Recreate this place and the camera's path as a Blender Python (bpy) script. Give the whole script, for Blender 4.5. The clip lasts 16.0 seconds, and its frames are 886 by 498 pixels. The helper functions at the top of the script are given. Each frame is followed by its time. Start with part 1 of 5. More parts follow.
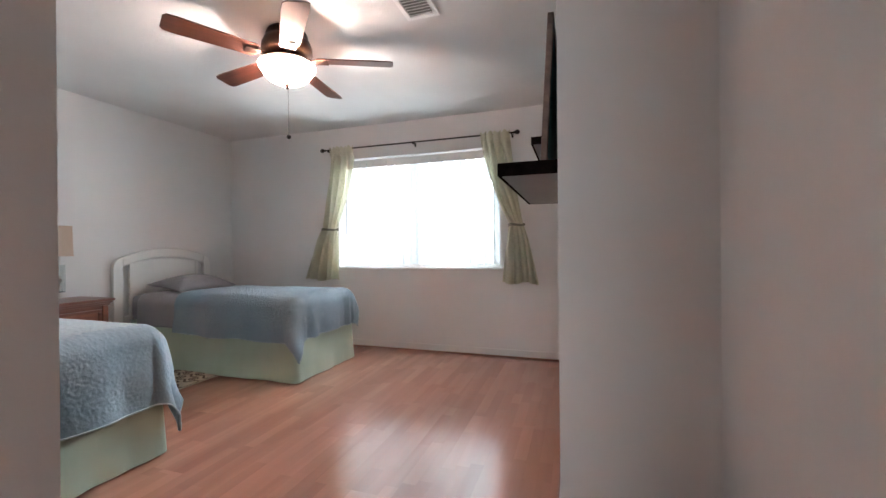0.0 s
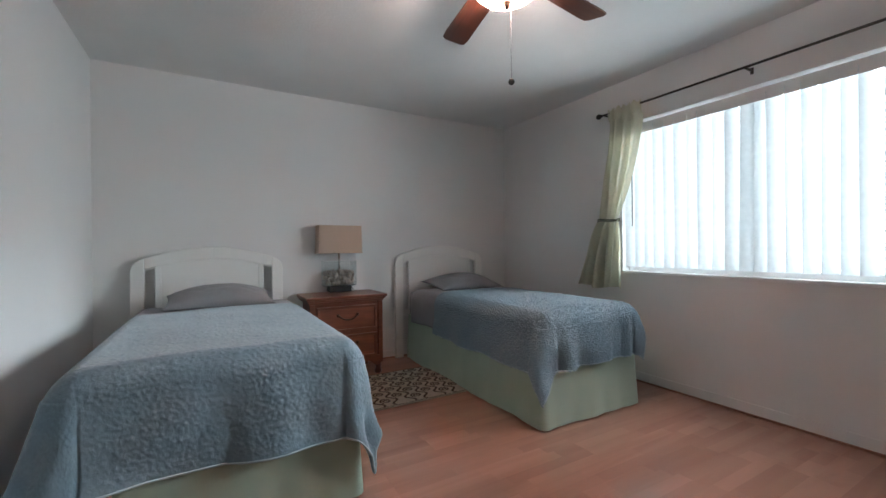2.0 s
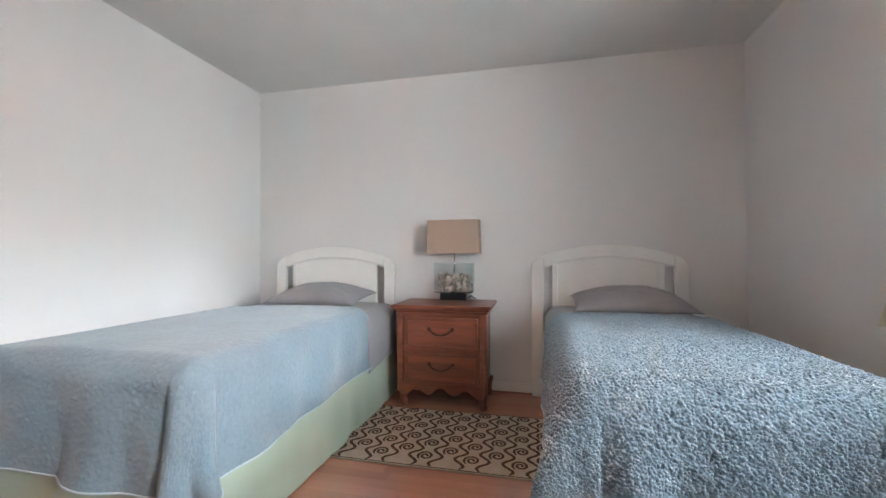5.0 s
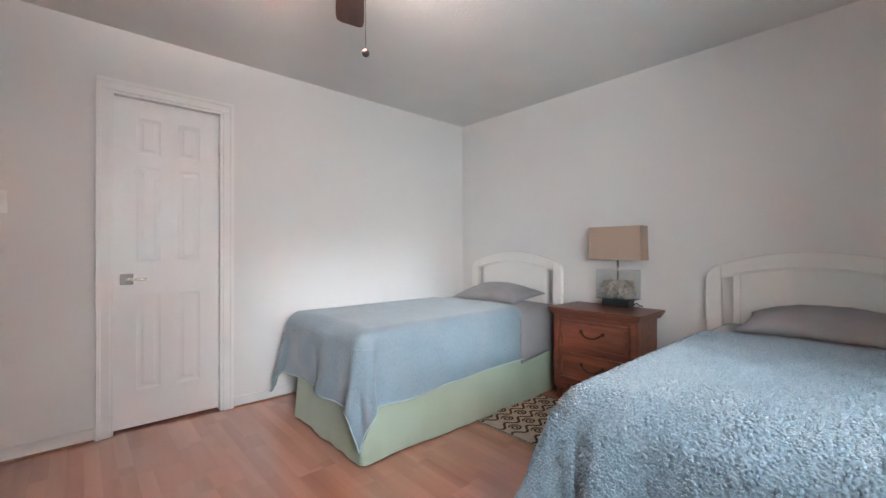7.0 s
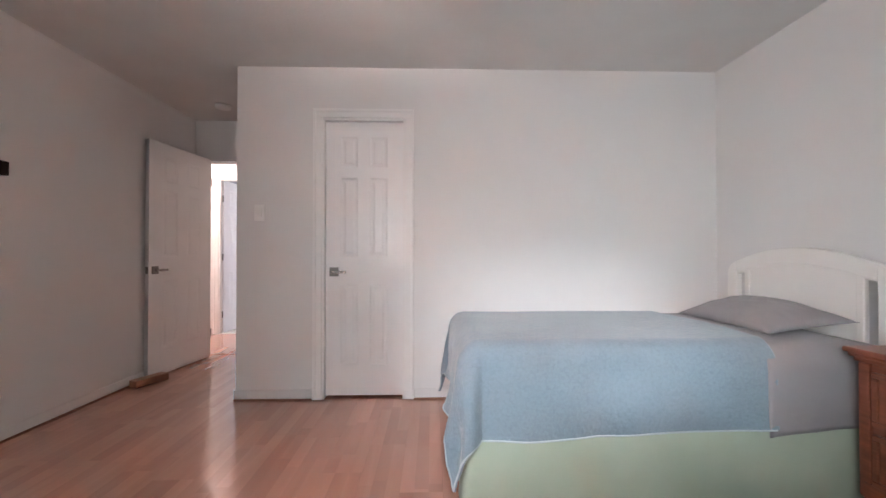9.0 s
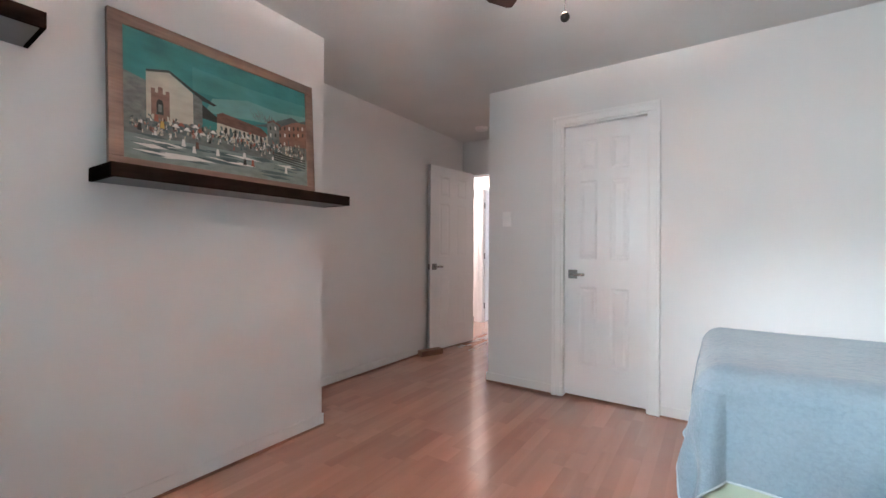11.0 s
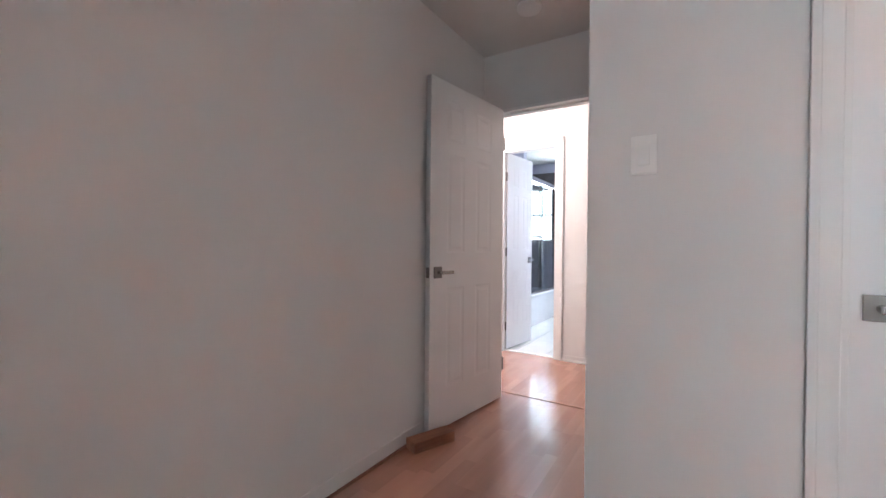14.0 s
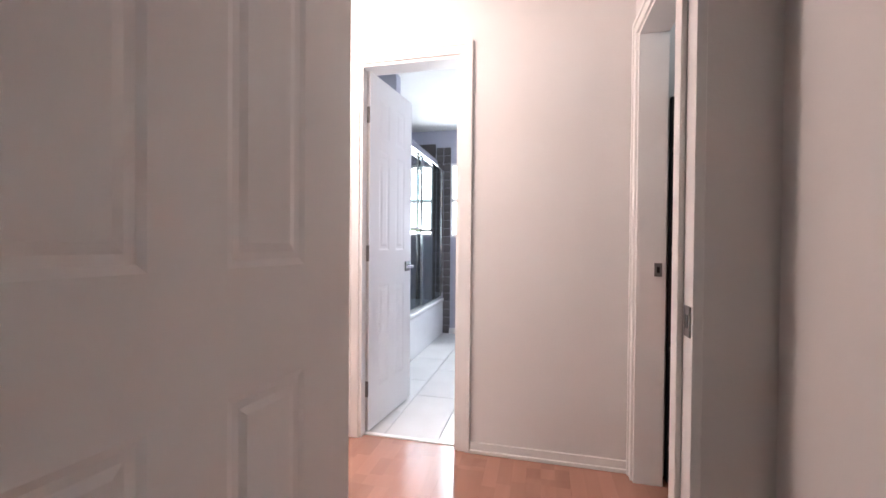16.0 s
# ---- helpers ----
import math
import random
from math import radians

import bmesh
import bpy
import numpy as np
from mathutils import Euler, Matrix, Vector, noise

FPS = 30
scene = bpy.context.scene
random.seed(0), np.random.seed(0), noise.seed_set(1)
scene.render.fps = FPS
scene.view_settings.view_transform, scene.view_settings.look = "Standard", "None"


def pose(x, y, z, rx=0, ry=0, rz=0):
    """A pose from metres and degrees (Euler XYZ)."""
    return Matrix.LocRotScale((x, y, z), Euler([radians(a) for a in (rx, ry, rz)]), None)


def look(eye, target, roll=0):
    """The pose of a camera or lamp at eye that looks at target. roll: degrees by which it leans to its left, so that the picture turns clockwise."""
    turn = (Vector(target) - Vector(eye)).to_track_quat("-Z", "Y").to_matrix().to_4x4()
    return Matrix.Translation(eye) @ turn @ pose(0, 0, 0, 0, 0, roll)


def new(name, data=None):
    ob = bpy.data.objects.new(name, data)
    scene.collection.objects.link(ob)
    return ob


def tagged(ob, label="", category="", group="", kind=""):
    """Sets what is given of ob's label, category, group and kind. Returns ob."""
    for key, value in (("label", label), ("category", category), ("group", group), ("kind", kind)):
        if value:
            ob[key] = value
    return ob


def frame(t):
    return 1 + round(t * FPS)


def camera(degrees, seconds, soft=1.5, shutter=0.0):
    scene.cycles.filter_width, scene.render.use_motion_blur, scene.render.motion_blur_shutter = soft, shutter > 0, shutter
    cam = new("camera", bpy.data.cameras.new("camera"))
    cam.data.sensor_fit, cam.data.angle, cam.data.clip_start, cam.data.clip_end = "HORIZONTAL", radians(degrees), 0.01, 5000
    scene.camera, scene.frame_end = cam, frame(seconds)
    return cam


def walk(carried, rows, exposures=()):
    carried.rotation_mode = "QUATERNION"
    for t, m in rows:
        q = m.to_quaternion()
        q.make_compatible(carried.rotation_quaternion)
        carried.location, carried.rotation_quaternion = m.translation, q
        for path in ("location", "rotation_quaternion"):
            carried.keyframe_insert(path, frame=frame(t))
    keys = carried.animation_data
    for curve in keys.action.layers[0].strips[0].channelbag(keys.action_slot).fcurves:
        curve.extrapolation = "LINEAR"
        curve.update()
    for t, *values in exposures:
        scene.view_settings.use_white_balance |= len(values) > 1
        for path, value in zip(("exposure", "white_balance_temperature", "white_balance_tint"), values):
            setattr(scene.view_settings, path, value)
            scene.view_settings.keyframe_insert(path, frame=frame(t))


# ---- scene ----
cam = camera(95.2, 16.0)
PATH = [
    (0, (0.529, -0.283, 1.073), (-0.099, 1.616, 1.071), -0.5),
    (0.5, (0.458, -0.043, 1.074), (-0.5, 1.713, 1.074), -0.4),
    (1, (0.375, 0.192, 1.073), (-0.87, 1.757, 1.075), -0.2),
    (1.5, (0.341, 0.477, 1.074), (-1.219, 1.729, 1.079), -0.5),
    (2, (0.158, 0.738, 1.082), (-1.578, 1.73, 1.074), -0.5),
    (2.5, (0.011, 1.033, 1.064), (-1.838, 1.796, 1.066), -0.4),
    (3, (-0.215, 1.322, 1.032), (-2.148, 1.836, 1.028), -0.6),
    (5.5, (-0.554, 2.611, 1.02), (-2.421, 1.894, 1.04), 0.0),
    (6, (-0.61, 2.896, 1.077), (-2.337, 1.887, 1.075), -0.1),
    (6.5, (-0.561, 3.075, 1.096), (-2.088, 1.783, 1.109), -0.3),
    (7, (-0.476, 3.108, 1.111), (-1.817, 1.624, 1.116), 0.0),
    (7.5, (-0.596, 3.09, 1.115), (-1.699, 1.422, 1.111), 0.1),
    (8, (-0.831, 3.026, 1.108), (-1.549, 1.16, 1.104), 0.2),
    (8.5, (-1.166, 3.006, 1.056), (-1.572, 1.048, 1.084), -0.1),
    (9, (-1.423, 2.991, 1.066), (-1.479, 0.992, 1.089), -0.0),
    (9.5, (-1.653, 3.006, 1.082), (-1.454, 1.016, 1.099), 0.1),
    (10, (-1.755, 3.097, 1.109), (-1.098, 1.209, 1.121), 0.2),
    (12.5, (-0.969, 2.703, 1.075), (0.268, 1.131, 1.079), 0.4),
    (13, (-0.734, 2.324, 1.041), (0.493, 0.744, 1.055), 0.6),
    (13.5, (-0.524, 1.865, 1.026), (0.641, 0.24, 1.044), 0.6),
    (14, (-0.314, 1.399, 1.078), (0.753, -0.293, 1.062), 0.5),
    (14.5, (-0.111, 0.955, 1.078), (0.785, -0.833, 1.064), 0.5),
    (15, (0.098, 0.534, 1.078), (0.856, -1.316, 1.062), 0.3),
    (15.5, (0.266, 0.072, 1.08), (0.91, -1.821, 1.058), 0.4),
    (16, (0.425, -0.383, 1.076), (0.891, -2.327, 1.052), 0.5),
]
walk(cam, [(t, look(eye, target, roll)) for t, eye, target, roll in PATH],
     [(0, 0.98, 6200, 9), (1, 0.7, 6000, 7), (1.5, 0.5, 5940, 5), (2, 0.34, 5960, 5), (3, 0.5, 6040, 6), (5.5, 1.12, 6280, 9), (6.5, 1.02, 6250, 9), (8, 0.82, 6390, 13), (9.5, 0.9, 6500, 15), (10, 0.94, 6390, 13), (12.5, 1.1, 5600, 1), (13.5, 1.05, 5720, 5), (14.5, 1.16, 6080, 8), (15.5, 0.98, 6300, 11), (16, 0.75, 6220, 11)])

# world, sun, large lights
world = bpy.data.worlds.new("world")
scene.world = world
world.use_nodes = True
wn = world.node_tree.nodes
sky = wn.new("ShaderNodeTexSky")
sky.sky_type, sky.sun_disc = "NISHITA", False
sky.sun_elevation, sky.sun_rotation = radians(15), radians(18)
world.node_tree.links.new(sky.outputs[0], wn["Background"].inputs[0])
wn["Background"].inputs[1].default_value = 0.12


def area(name, m, sx, sy, watts, colour, spread=180):
    d = bpy.data.lights.new(name, "AREA")
    d.shape, d.size, d.size_y, d.energy, d.color, d.spread = "RECTANGLE", sx, sy, watts, colour, radians(spread)
    ob = new(name, d)
    ob.matrix_basis = m
    return ob


def bulb(name, x, y, z, watts, colour, size):
    d = bpy.data.lights.new(name, "POINT")
    d.energy, d.color, d.shadow_soft_size = watts, colour, size
    ob = new(name, d)
    ob.location = (x, y, z)
    return ob


FAN = (-1.19, 1.83)
sun = new("sun", bpy.data.lights.new("sun", "SUN"))
SUN_UP, SUN_EAST = 15, 18      # hazy sun, low over the garden, east of north
sun.data.energy, sun.data.angle, sun.data.color = 1.45, radians(11), (0.87, 0.94, 1.0)
sun.matrix_basis = pose(0, 0, 6, 90 - SUN_UP, 0, 180 - SUN_EAST)
area("window_daylight", look((-1.1, 3.96, 1.50), (-1.3, 0.0, 1.15)), 2.1, 1.55, 46, (0.88, 0.95, 1.0), 178)
area("bath_daylight", look((1.15, -5.35, 1.6), (1.1, -3.0, 0.9)), 0.8, 0.85, 52, (0.88, 0.95, 1.0))
bulb("fan_bulb", FAN[0] + 0.05, FAN[1], 2.185, 95, (1.0, 0.80, 0.72), 0.045)
bulb("fan_bulb", FAN[0] - 0.05, FAN[1], 2.185, 95, (1.0, 0.80, 0.72), 0.045)
bulb("hall_bulb", 1.62, -1.72, 2.22, 27, (1.0, 0.78, 0.70), 0.12)
# unseen fill lamp added inside the store room, whose walls have no window
area("store_fill", look((-1.55, -1.95, 1.5), (0, -2.0, 1.0)), 0.7, 0.9, 8, (0.85, 0.94, 1.0))


# ---- materials ----
def mat(name, colour, rough=0.5, metal=0.0, second=None, scale=6.0, bump=0.0, bump_scale=80.0, fine=0.0, fine_scale=400.0,
        rough_var=0.0, stretch=(1, 1, 1), spec=0.5, sheen=0.0, random_hue=0.0):
    """A painted, woven or cast surface: two scales of colour variation, two of relief."""
    m = bpy.data.materials.new(name)
    m.use_nodes = True
    nt = m.node_tree
    b = nt.nodes["Principled BSDF"]
    b.inputs["Roughness"].default_value, b.inputs["Metallic"].default_value = rough, metal
    b.inputs["Specular IOR Level"].default_value = spec
    if sheen:
        b.inputs["Sheen Weight"].default_value = sheen
    tc, mp = nt.nodes.new("ShaderNodeTexCoord"), nt.nodes.new("ShaderNodeMapping")
    mp.inputs["Scale"].default_value = stretch
    nt.links.new(tc.outputs["Object"], mp.inputs[0])
    second = second or tuple(c * 0.93 for c in colour)
    n1 = nt.nodes.new("ShaderNodeTexNoise")
    n1.inputs["Scale"].default_value, n1.inputs["Detail"].default_value = scale, 6
    nt.links.new(mp.outputs[0], n1.inputs["Vector"])
    ramp = nt.nodes.new("ShaderNodeValToRGB")
    ramp.color_ramp.elements[0].position, ramp.color_ramp.elements[1].position = 0.32, 0.68
    ramp.color_ramp.elements[0].color, ramp.color_ramp.elements[1].color = (*second, 1), (*colour, 1)
    nt.links.new(n1.outputs[0], ramp.inputs[0])
    out = ramp.outputs[0]
    if random_hue:
        oi, hs, mul = nt.nodes.new("ShaderNodeObjectInfo"), nt.nodes.new("ShaderNodeHueSaturation"), nt.nodes.new("ShaderNodeMapRange")
        mul.inputs[3].default_value, mul.inputs[4].default_value = 1 - random_hue, 1 + random_hue
        nt.links.new(oi.outputs["Random"], mul.inputs[0])
        nt.links.new(mul.outputs[0], hs.inputs["Value"])
        nt.links.new(out, hs.inputs["Color"])
        out = hs.outputs[0]
    nt.links.new(out, b.inputs["Base Color"])
    if rough_var:
        r = nt.nodes.new("ShaderNodeMapRange")
        r.inputs[3].default_value, r.inputs[4].default_value = rough - rough_var, rough + rough_var
        nt.links.new(n1.outputs[0], r.inputs[0])
        nt.links.new(r.outputs[0], b.inputs["Roughness"])
    last = None
    for strength, sc, dist in ((bump, bump_scale, 0.004), (fine, fine_scale, 0.0015)):
        if strength:
            n, bp = nt.nodes.new("ShaderNodeTexNoise"), nt.nodes.new("ShaderNodeBump")
            n.inputs["Scale"].default_value, n.inputs["Detail"].default_value = sc, 3
            nt.links.new(mp.outputs[0], n.inputs["Vector"])
            bp.inputs["Strength"].default_value, bp.inputs["Distance"].default_value = strength, dist
            nt.links.new(n.outputs[0], bp.inputs["Height"])
            if last:
                nt.links.new(last.outputs[0], bp.inputs["Normal"])
            last = bp
    if last:
        nt.links.new(last.outputs[0], b.inputs["Normal"])
    return m


def glass_mat(name, tint=(1, 1, 1), rough=0.0, ior=1.45):
    m = bpy.data.materials.new(name)
    m.use_nodes = True
    b = m.node_tree.nodes["Principled BSDF"]
    b.inputs["Base Color"].default_value = (*tint, 1)
    b.inputs["Transmission Weight"].default_value, b.inputs["Roughness"].default_value, b.inputs["IOR"].default_value = 1, rough, ior
    return m


def thin_cloth(name, colour, through_share, rough=0.8, scale=30.0, bump=0.3):
    """Light cloth or plastic: part of the light passes through it."""
    m = mat(name, colour, rough, second=tuple(c * 0.9 for c in colour), scale=scale, bump=bump, bump_scale=90, fine=0.3, fine_scale=900, spec=0.2)
    nt = m.node_tree
    tr, mix = nt.nodes.new("ShaderNodeBsdfTranslucent"), nt.nodes.new("ShaderNodeMixShader")
    tr.inputs[0].default_value = (*colour, 1)
    mix.inputs[0].default_value = through_share
    nt.links.new(nt.nodes["Principled BSDF"].outputs[0], mix.inputs[1])
    nt.links.new(tr.outputs[0], mix.inputs[2])
    nt.links.new(mix.outputs[0], nt.nodes["Material Output"].inputs[0])
    return m


def wood_mat(name, dark, light, rough, grain=(14, 1.2, 14), random_value=0.0, strips=False):
    """Wood with long grain along y (or as stretched), optionally printed as three strips a board."""
    m = bpy.data.materials.new(name)
    m.use_nodes = True
    nt = m.node_tree
    N, L = nt.nodes, nt.links
    b = N["Principled BSDF"]
    tc, oi = N.new("ShaderNodeTexCoord"), N.new("ShaderNodeObjectInfo")
    mp, add, sc = N.new("ShaderNodeMapping"), N.new("ShaderNodeVectorMath"), N.new("ShaderNodeVectorMath")
    sc.operation, add.operation = "SCALE", "ADD"
    comb = N.new("ShaderNodeCombineXYZ")
    for k in range(3):
        comb.inputs[k].default_value = (7.1, 3.7, 5.3)[k]
    L.new(comb.outputs[0], sc.inputs[0])
    L.new(oi.outputs["Random"], sc.inputs["Scale"])
    L.new(tc.outputs["Object"], add.inputs[0])
    L.new(sc.outputs[0], add.inputs[1])
    mp.inputs["Scale"].default_value = grain
    L.new(add.outputs[0], mp.inputs[0])
    n1, n2 = N.new("ShaderNodeTexNoise"), N.new("ShaderNodeTexNoise")
    n1.inputs["Scale"].default_value, n1.inputs["Detail"].default_value, n1.inputs["Distortion"].default_value = 1.0, 7, 0.6
    n2.inputs["Scale"].default_value, n2.inputs["Detail"].default_value = 6.0, 4
    L.new(mp.outputs[0], n1.inputs["Vector"])
    L.new(mp.outputs[0], n2.inputs["Vector"])
    mixv = N.new("ShaderNodeMix")
    mixv.inputs[0].default_value = 0.35
    L.new(n1.outputs[0], mixv.inputs[2])
    L.new(n2.outputs[0], mixv.inputs[3])
    ramp = N.new("ShaderNodeValToRGB")
    ramp.color_ramp.elements[0].position, ramp.color_ramp.elements[1].position = 0.34, 0.66
    ramp.color_ramp.elements[0].color, ramp.color_ramp.elements[1].color = (*dark, 1), (*light, 1)
    L.new(mixv.outputs[0], ramp.inputs[0])
    hs = N.new("ShaderNodeHueSaturation")
    L.new(ramp.outputs[0], hs.inputs["Color"])
    val = N.new("ShaderNodeMapRange")
    val.inputs[3].default_value, val.inputs[4].default_value = 1 - random_value, 1 + random_value
    L.new(oi.outputs["Random"], val.inputs[0])
    if strips:
        # three strips a board, each cut into lengths of its own shade
        def calc(op, one, two):
            node = N.new("ShaderNodeMath")
            node.operation = op
            for k, v in enumerate((one, two)):
                if isinstance(v, (int, float)):
                    node.inputs[k].default_value = v
                else:
                    L.new(v, node.inputs[k])
            return node.outputs[0]
        sep = N.new("ShaderNodeSeparateXYZ")
        L.new(tc.outputs["Object"], sep.inputs[0])
        strip = calc("FLOOR", calc("DIVIDE", calc("ADD", sep.outputs[0], 0.0975), 0.065), 0.0)
        shift = calc("ADD", calc("MULTIPLY", strip, 0.37), calc("MULTIPLY", oi.outputs["Random"], 9.0))
        length = calc("FLOOR", calc("DIVIDE", calc("ADD", sep.outputs[1], shift), 0.41), 0.0)
        cell, white, span = N.new("ShaderNodeCombineXYZ"), N.new("ShaderNodeTexWhiteNoise"), N.new("ShaderNodeMapRange")
        L.new(strip, cell.inputs[0])
        L.new(length, cell.inputs[1])
        L.new(oi.outputs["Random"], cell.inputs[2])
        L.new(cell.outputs[0], white.inputs["Vector"])
        span.inputs[3].default_value, span.inputs[4].default_value = 0.90, 1.08
        L.new(white.outputs[0], span.inputs[0])
        mul = N.new("ShaderNodeMath")
        mul.operation = "MULTIPLY"
        L.new(val.outputs[0], mul.inputs[0])
        L.new(span.outputs[0], mul.inputs[1])
        L.new(mul.outputs[0], hs.inputs["Value"])
    else:
        L.new(val.outputs[0], hs.inputs["Value"])
    L.new(hs.outputs[0], b.inputs["Base Color"])
    rr = N.new("ShaderNodeMapRange")
    rr.inputs[3].default_value, rr.inputs[4].default_value = rough - 0.05, rough + 0.07
    L.new(n2.outputs[0], rr.inputs[0])
    if strips:
        mixv.inputs[0].default_value = 0.0
        b.inputs["Roughness"].default_value = rough
        b.inputs["Coat Weight"].default_value, b.inputs["Coat Roughness"].default_value = 0.85, 0.15
    else:
        L.new(rr.outputs[0], b.inputs["Roughness"])
    if not strips:
        bp = N.new("ShaderNodeBump")
        bp.inputs["Strength"].default_value, bp.inputs["Distance"].default_value = 0.12, 0.001
        L.new(n2.outputs[0], bp.inputs["Height"])
        L.new(bp.outputs[0], b.inputs["Normal"])
    return m


WALL = mat("wall_paint", (0.785, 0.77, 0.755), 0.60, second=(0.755, 0.74, 0.725), scale=1.3, bump=0.10, bump_scale=110, fine=0.12, fine_scale=420, spec=0.3)
CEIL = mat("ceiling_paint", (0.76, 0.75, 0.73), 0.9, second=(0.71, 0.70, 0.68), scale=2.0, bump=0.45, bump_scale=55, fine=0.3, fine_scale=260, spec=0.2)
WHITE = mat("white_gloss_paint", (0.87, 0.86, 0.855), 0.30, second=(0.845, 0.835, 0.83), scale=3, bump=0.05, bump_scale=60, rough_var=0.06)
TRIM = mat("trim_paint", (0.86, 0.85, 0.835), 0.38, second=(0.82, 0.81, 0.795), scale=5, bump=0.06, bump_scale=70)
HEAD = mat("cream_lacquer", (0.87, 0.855, 0.825), 0.40, second=(0.84, 0.82, 0.785), scale=4, bump=0.05, bump_scale=90)
BATHWALL = mat("lavender_paint", (0.46, 0.46, 0.55), 0.6, scale=2, bump=0.1, bump_scale=110)
FLOOR = wood_mat("laminate", (0.41, 0.20, 0.135), (0.49, 0.245, 0.17), 0.25, grain=(7, 0.7, 7), random_value=0.03, strips=True)
SHOE = wood_mat("shoe_wood", (0.22, 0.09, 0.05), (0.33, 0.15, 0.09), 0.4)
NS = wood_mat("cherry_wood", (0.105, 0.030, 0.017), (0.225, 0.070, 0.037), 0.30, grain=(16, 1.6, 16), random_value=0.06)
FANWOOD = wood_mat("walnut_blade", (0.055, 0.02, 0.013), (0.12, 0.045, 0.03), 0.38, grain=(2, 16, 16))
SHELFM = wood_mat("espresso_shelf", (0.005, 0.0036, 0.003), (0.014, 0.009, 0.0075), 0.7, grain=(16, 1.5, 16))
SHELFM.node_tree.nodes["Principled BSDF"].inputs["Specular IOR Level"].default_value = 0.0
SHELFU = mat("grey_laminate", (0.095, 0.092, 0.095), 0.35, second=(0.08, 0.077, 0.08), scale=9, fine=0.15)
FRAMEW = wood_mat("picture_frame_wood", (0.10, 0.06, 0.045), (0.22, 0.14, 0.105), 0.5, grain=(16, 2, 16))
BRONZE = mat("bronze", (0.09, 0.05, 0.035), 0.38, 0.85, second=(0.05, 0.03, 0.022), scale=20, fine=0.2)
DARKMETAL = mat("dark_metal", (0.04, 0.035, 0.03), 0.4, 0.7, scale=20)
LEVER = mat("polished_nickel", (0.50, 0.48, 0.46), 0.25, 1.0, scale=30, rough_var=0.05)
STEEL = mat("brushed_nickel", (0.27, 0.255, 0.245), 0.42, 1.0, scale=30, rough_var=0.06)
CHROME = mat("chrome", (0.8, 0.8, 0.8), 0.08, 1.0, scale=20)
GREEN = mat("sage_cotton", (0.42, 0.49, 0.39), 0.85, second=(0.37, 0.44, 0.345), scale=3, bump=0.18, bump_scale=25, fine=0.5, fine_scale=900, sheen=0.2, spec=0.15)
GREY = mat("grey_sheet", (0.27, 0.262, 0.275), 0.85, second=(0.235, 0.228, 0.24), scale=4, bump=0.35, bump_scale=22, fine=0.4, fine_scale=1000, sheen=0.15, spec=0.15)
HEM = mat("pale_hem", (0.42, 0.50, 0.54), 0.8, scale=20, fine=0.3)
TIE = mat("tieback_cord", (0.20, 0.20, 0.15), 0.8, second=(0.13, 0.13, 0.10), scale=60)
CURTAIN = thin_cloth("sage_voile", (0.64, 0.62, 0.49), 0.35)
BLIND = thin_cloth("blind_vinyl", (0.70, 0.73, 0.735), 0.14, rough=0.45, bump=0.05)
SHADE = thin_cloth("linen_shade", (0.63, 0.475, 0.37), 0.25, rough=0.9, scale=120, bump=0.5)
BOWL = thin_cloth("alabaster_glass", (0.90, 0.68, 0.55), 0.68, rough=0.35, scale=9, bump=0.02)
GLASS = glass_mat("clear_glass")
THINGLASS = bpy.data.materials.new("thin_glass")
THINGLASS.use_nodes = True
_n, _l = THINGLASS.node_tree.nodes, THINGLASS.node_tree.links
_t, _g, _m = _n.new("ShaderNodeBsdfTransparent"), _n.new("ShaderNodeBsdfGlossy"), _n.new("ShaderNodeMixShader")
_t.inputs[0].default_value, _g.inputs["Roughness"].default_value, _m.inputs[0].default_value = (0.95, 0.97, 0.97, 1), 0.02, 0.06
_l.new(_t.outputs[0], _m.inputs[1]), _l.new(_g.outputs[0], _m.inputs[2]), _l.new(_m.outputs[0], _n["Material Output"].inputs[0])
BATHGLASS = glass_mat("smoky_glass", (0.62, 0.72, 0.72))
BLACK = mat("black_lacquer", (0.012, 0.011, 0.011), 0.35, scale=10)
SHELLM = mat("sea_shell", (0.74, 0.65, 0.57), 0.4, second=(0.42, 0.30, 0.23), scale=28, bump=0.3, bump_scale=120, random_hue=0.35)
RUGM = mat("cream_pile", (0.38, 0.32, 0.26), 0.95, second=(0.32, 0.265, 0.21), scale=25, bump=0.6, bump_scale=350, spec=0.1)
RUGLINE = mat("brown_pile", (0.075, 0.045, 0.032), 0.95, second=(0.05, 0.03, 0.022), scale=40, bump=0.5, bump_scale=350, spec=0.1)
TILE = mat("white_floor_tile", (0.68, 0.67, 0.66), 0.2, second=(0.62, 0.61, 0.60), scale=4, random_hue=0.03)
GROUT = mat("grout", (0.30, 0.29, 0.28), 0.9, scale=30)
DARKTILE = mat("slate_tile", (0.13, 0.115, 0.115), 0.35, second=(0.07, 0.065, 0.07), scale=9, bump=0.2, bump_scale=60, random_hue=0.25)
TUBM = mat("white_enamel", (0.85, 0.85, 0.85), 0.12, scale=3)
PLASTIC = mat("white_plastic", (0.89, 0.88, 0.86), 0.35, scale=10)
GRASS = mat("lawn", (0.06, 0.10, 0.035), 0.9, second=(0.04, 0.07, 0.025), scale=2, bump=0.5, bump_scale=40)
BLACKFAB = mat("dark_clutter", (0.03, 0.028, 0.03), 0.6, scale=12)
CABLE = mat("white_cable", (0.7, 0.7, 0.7), 0.4, scale=10)


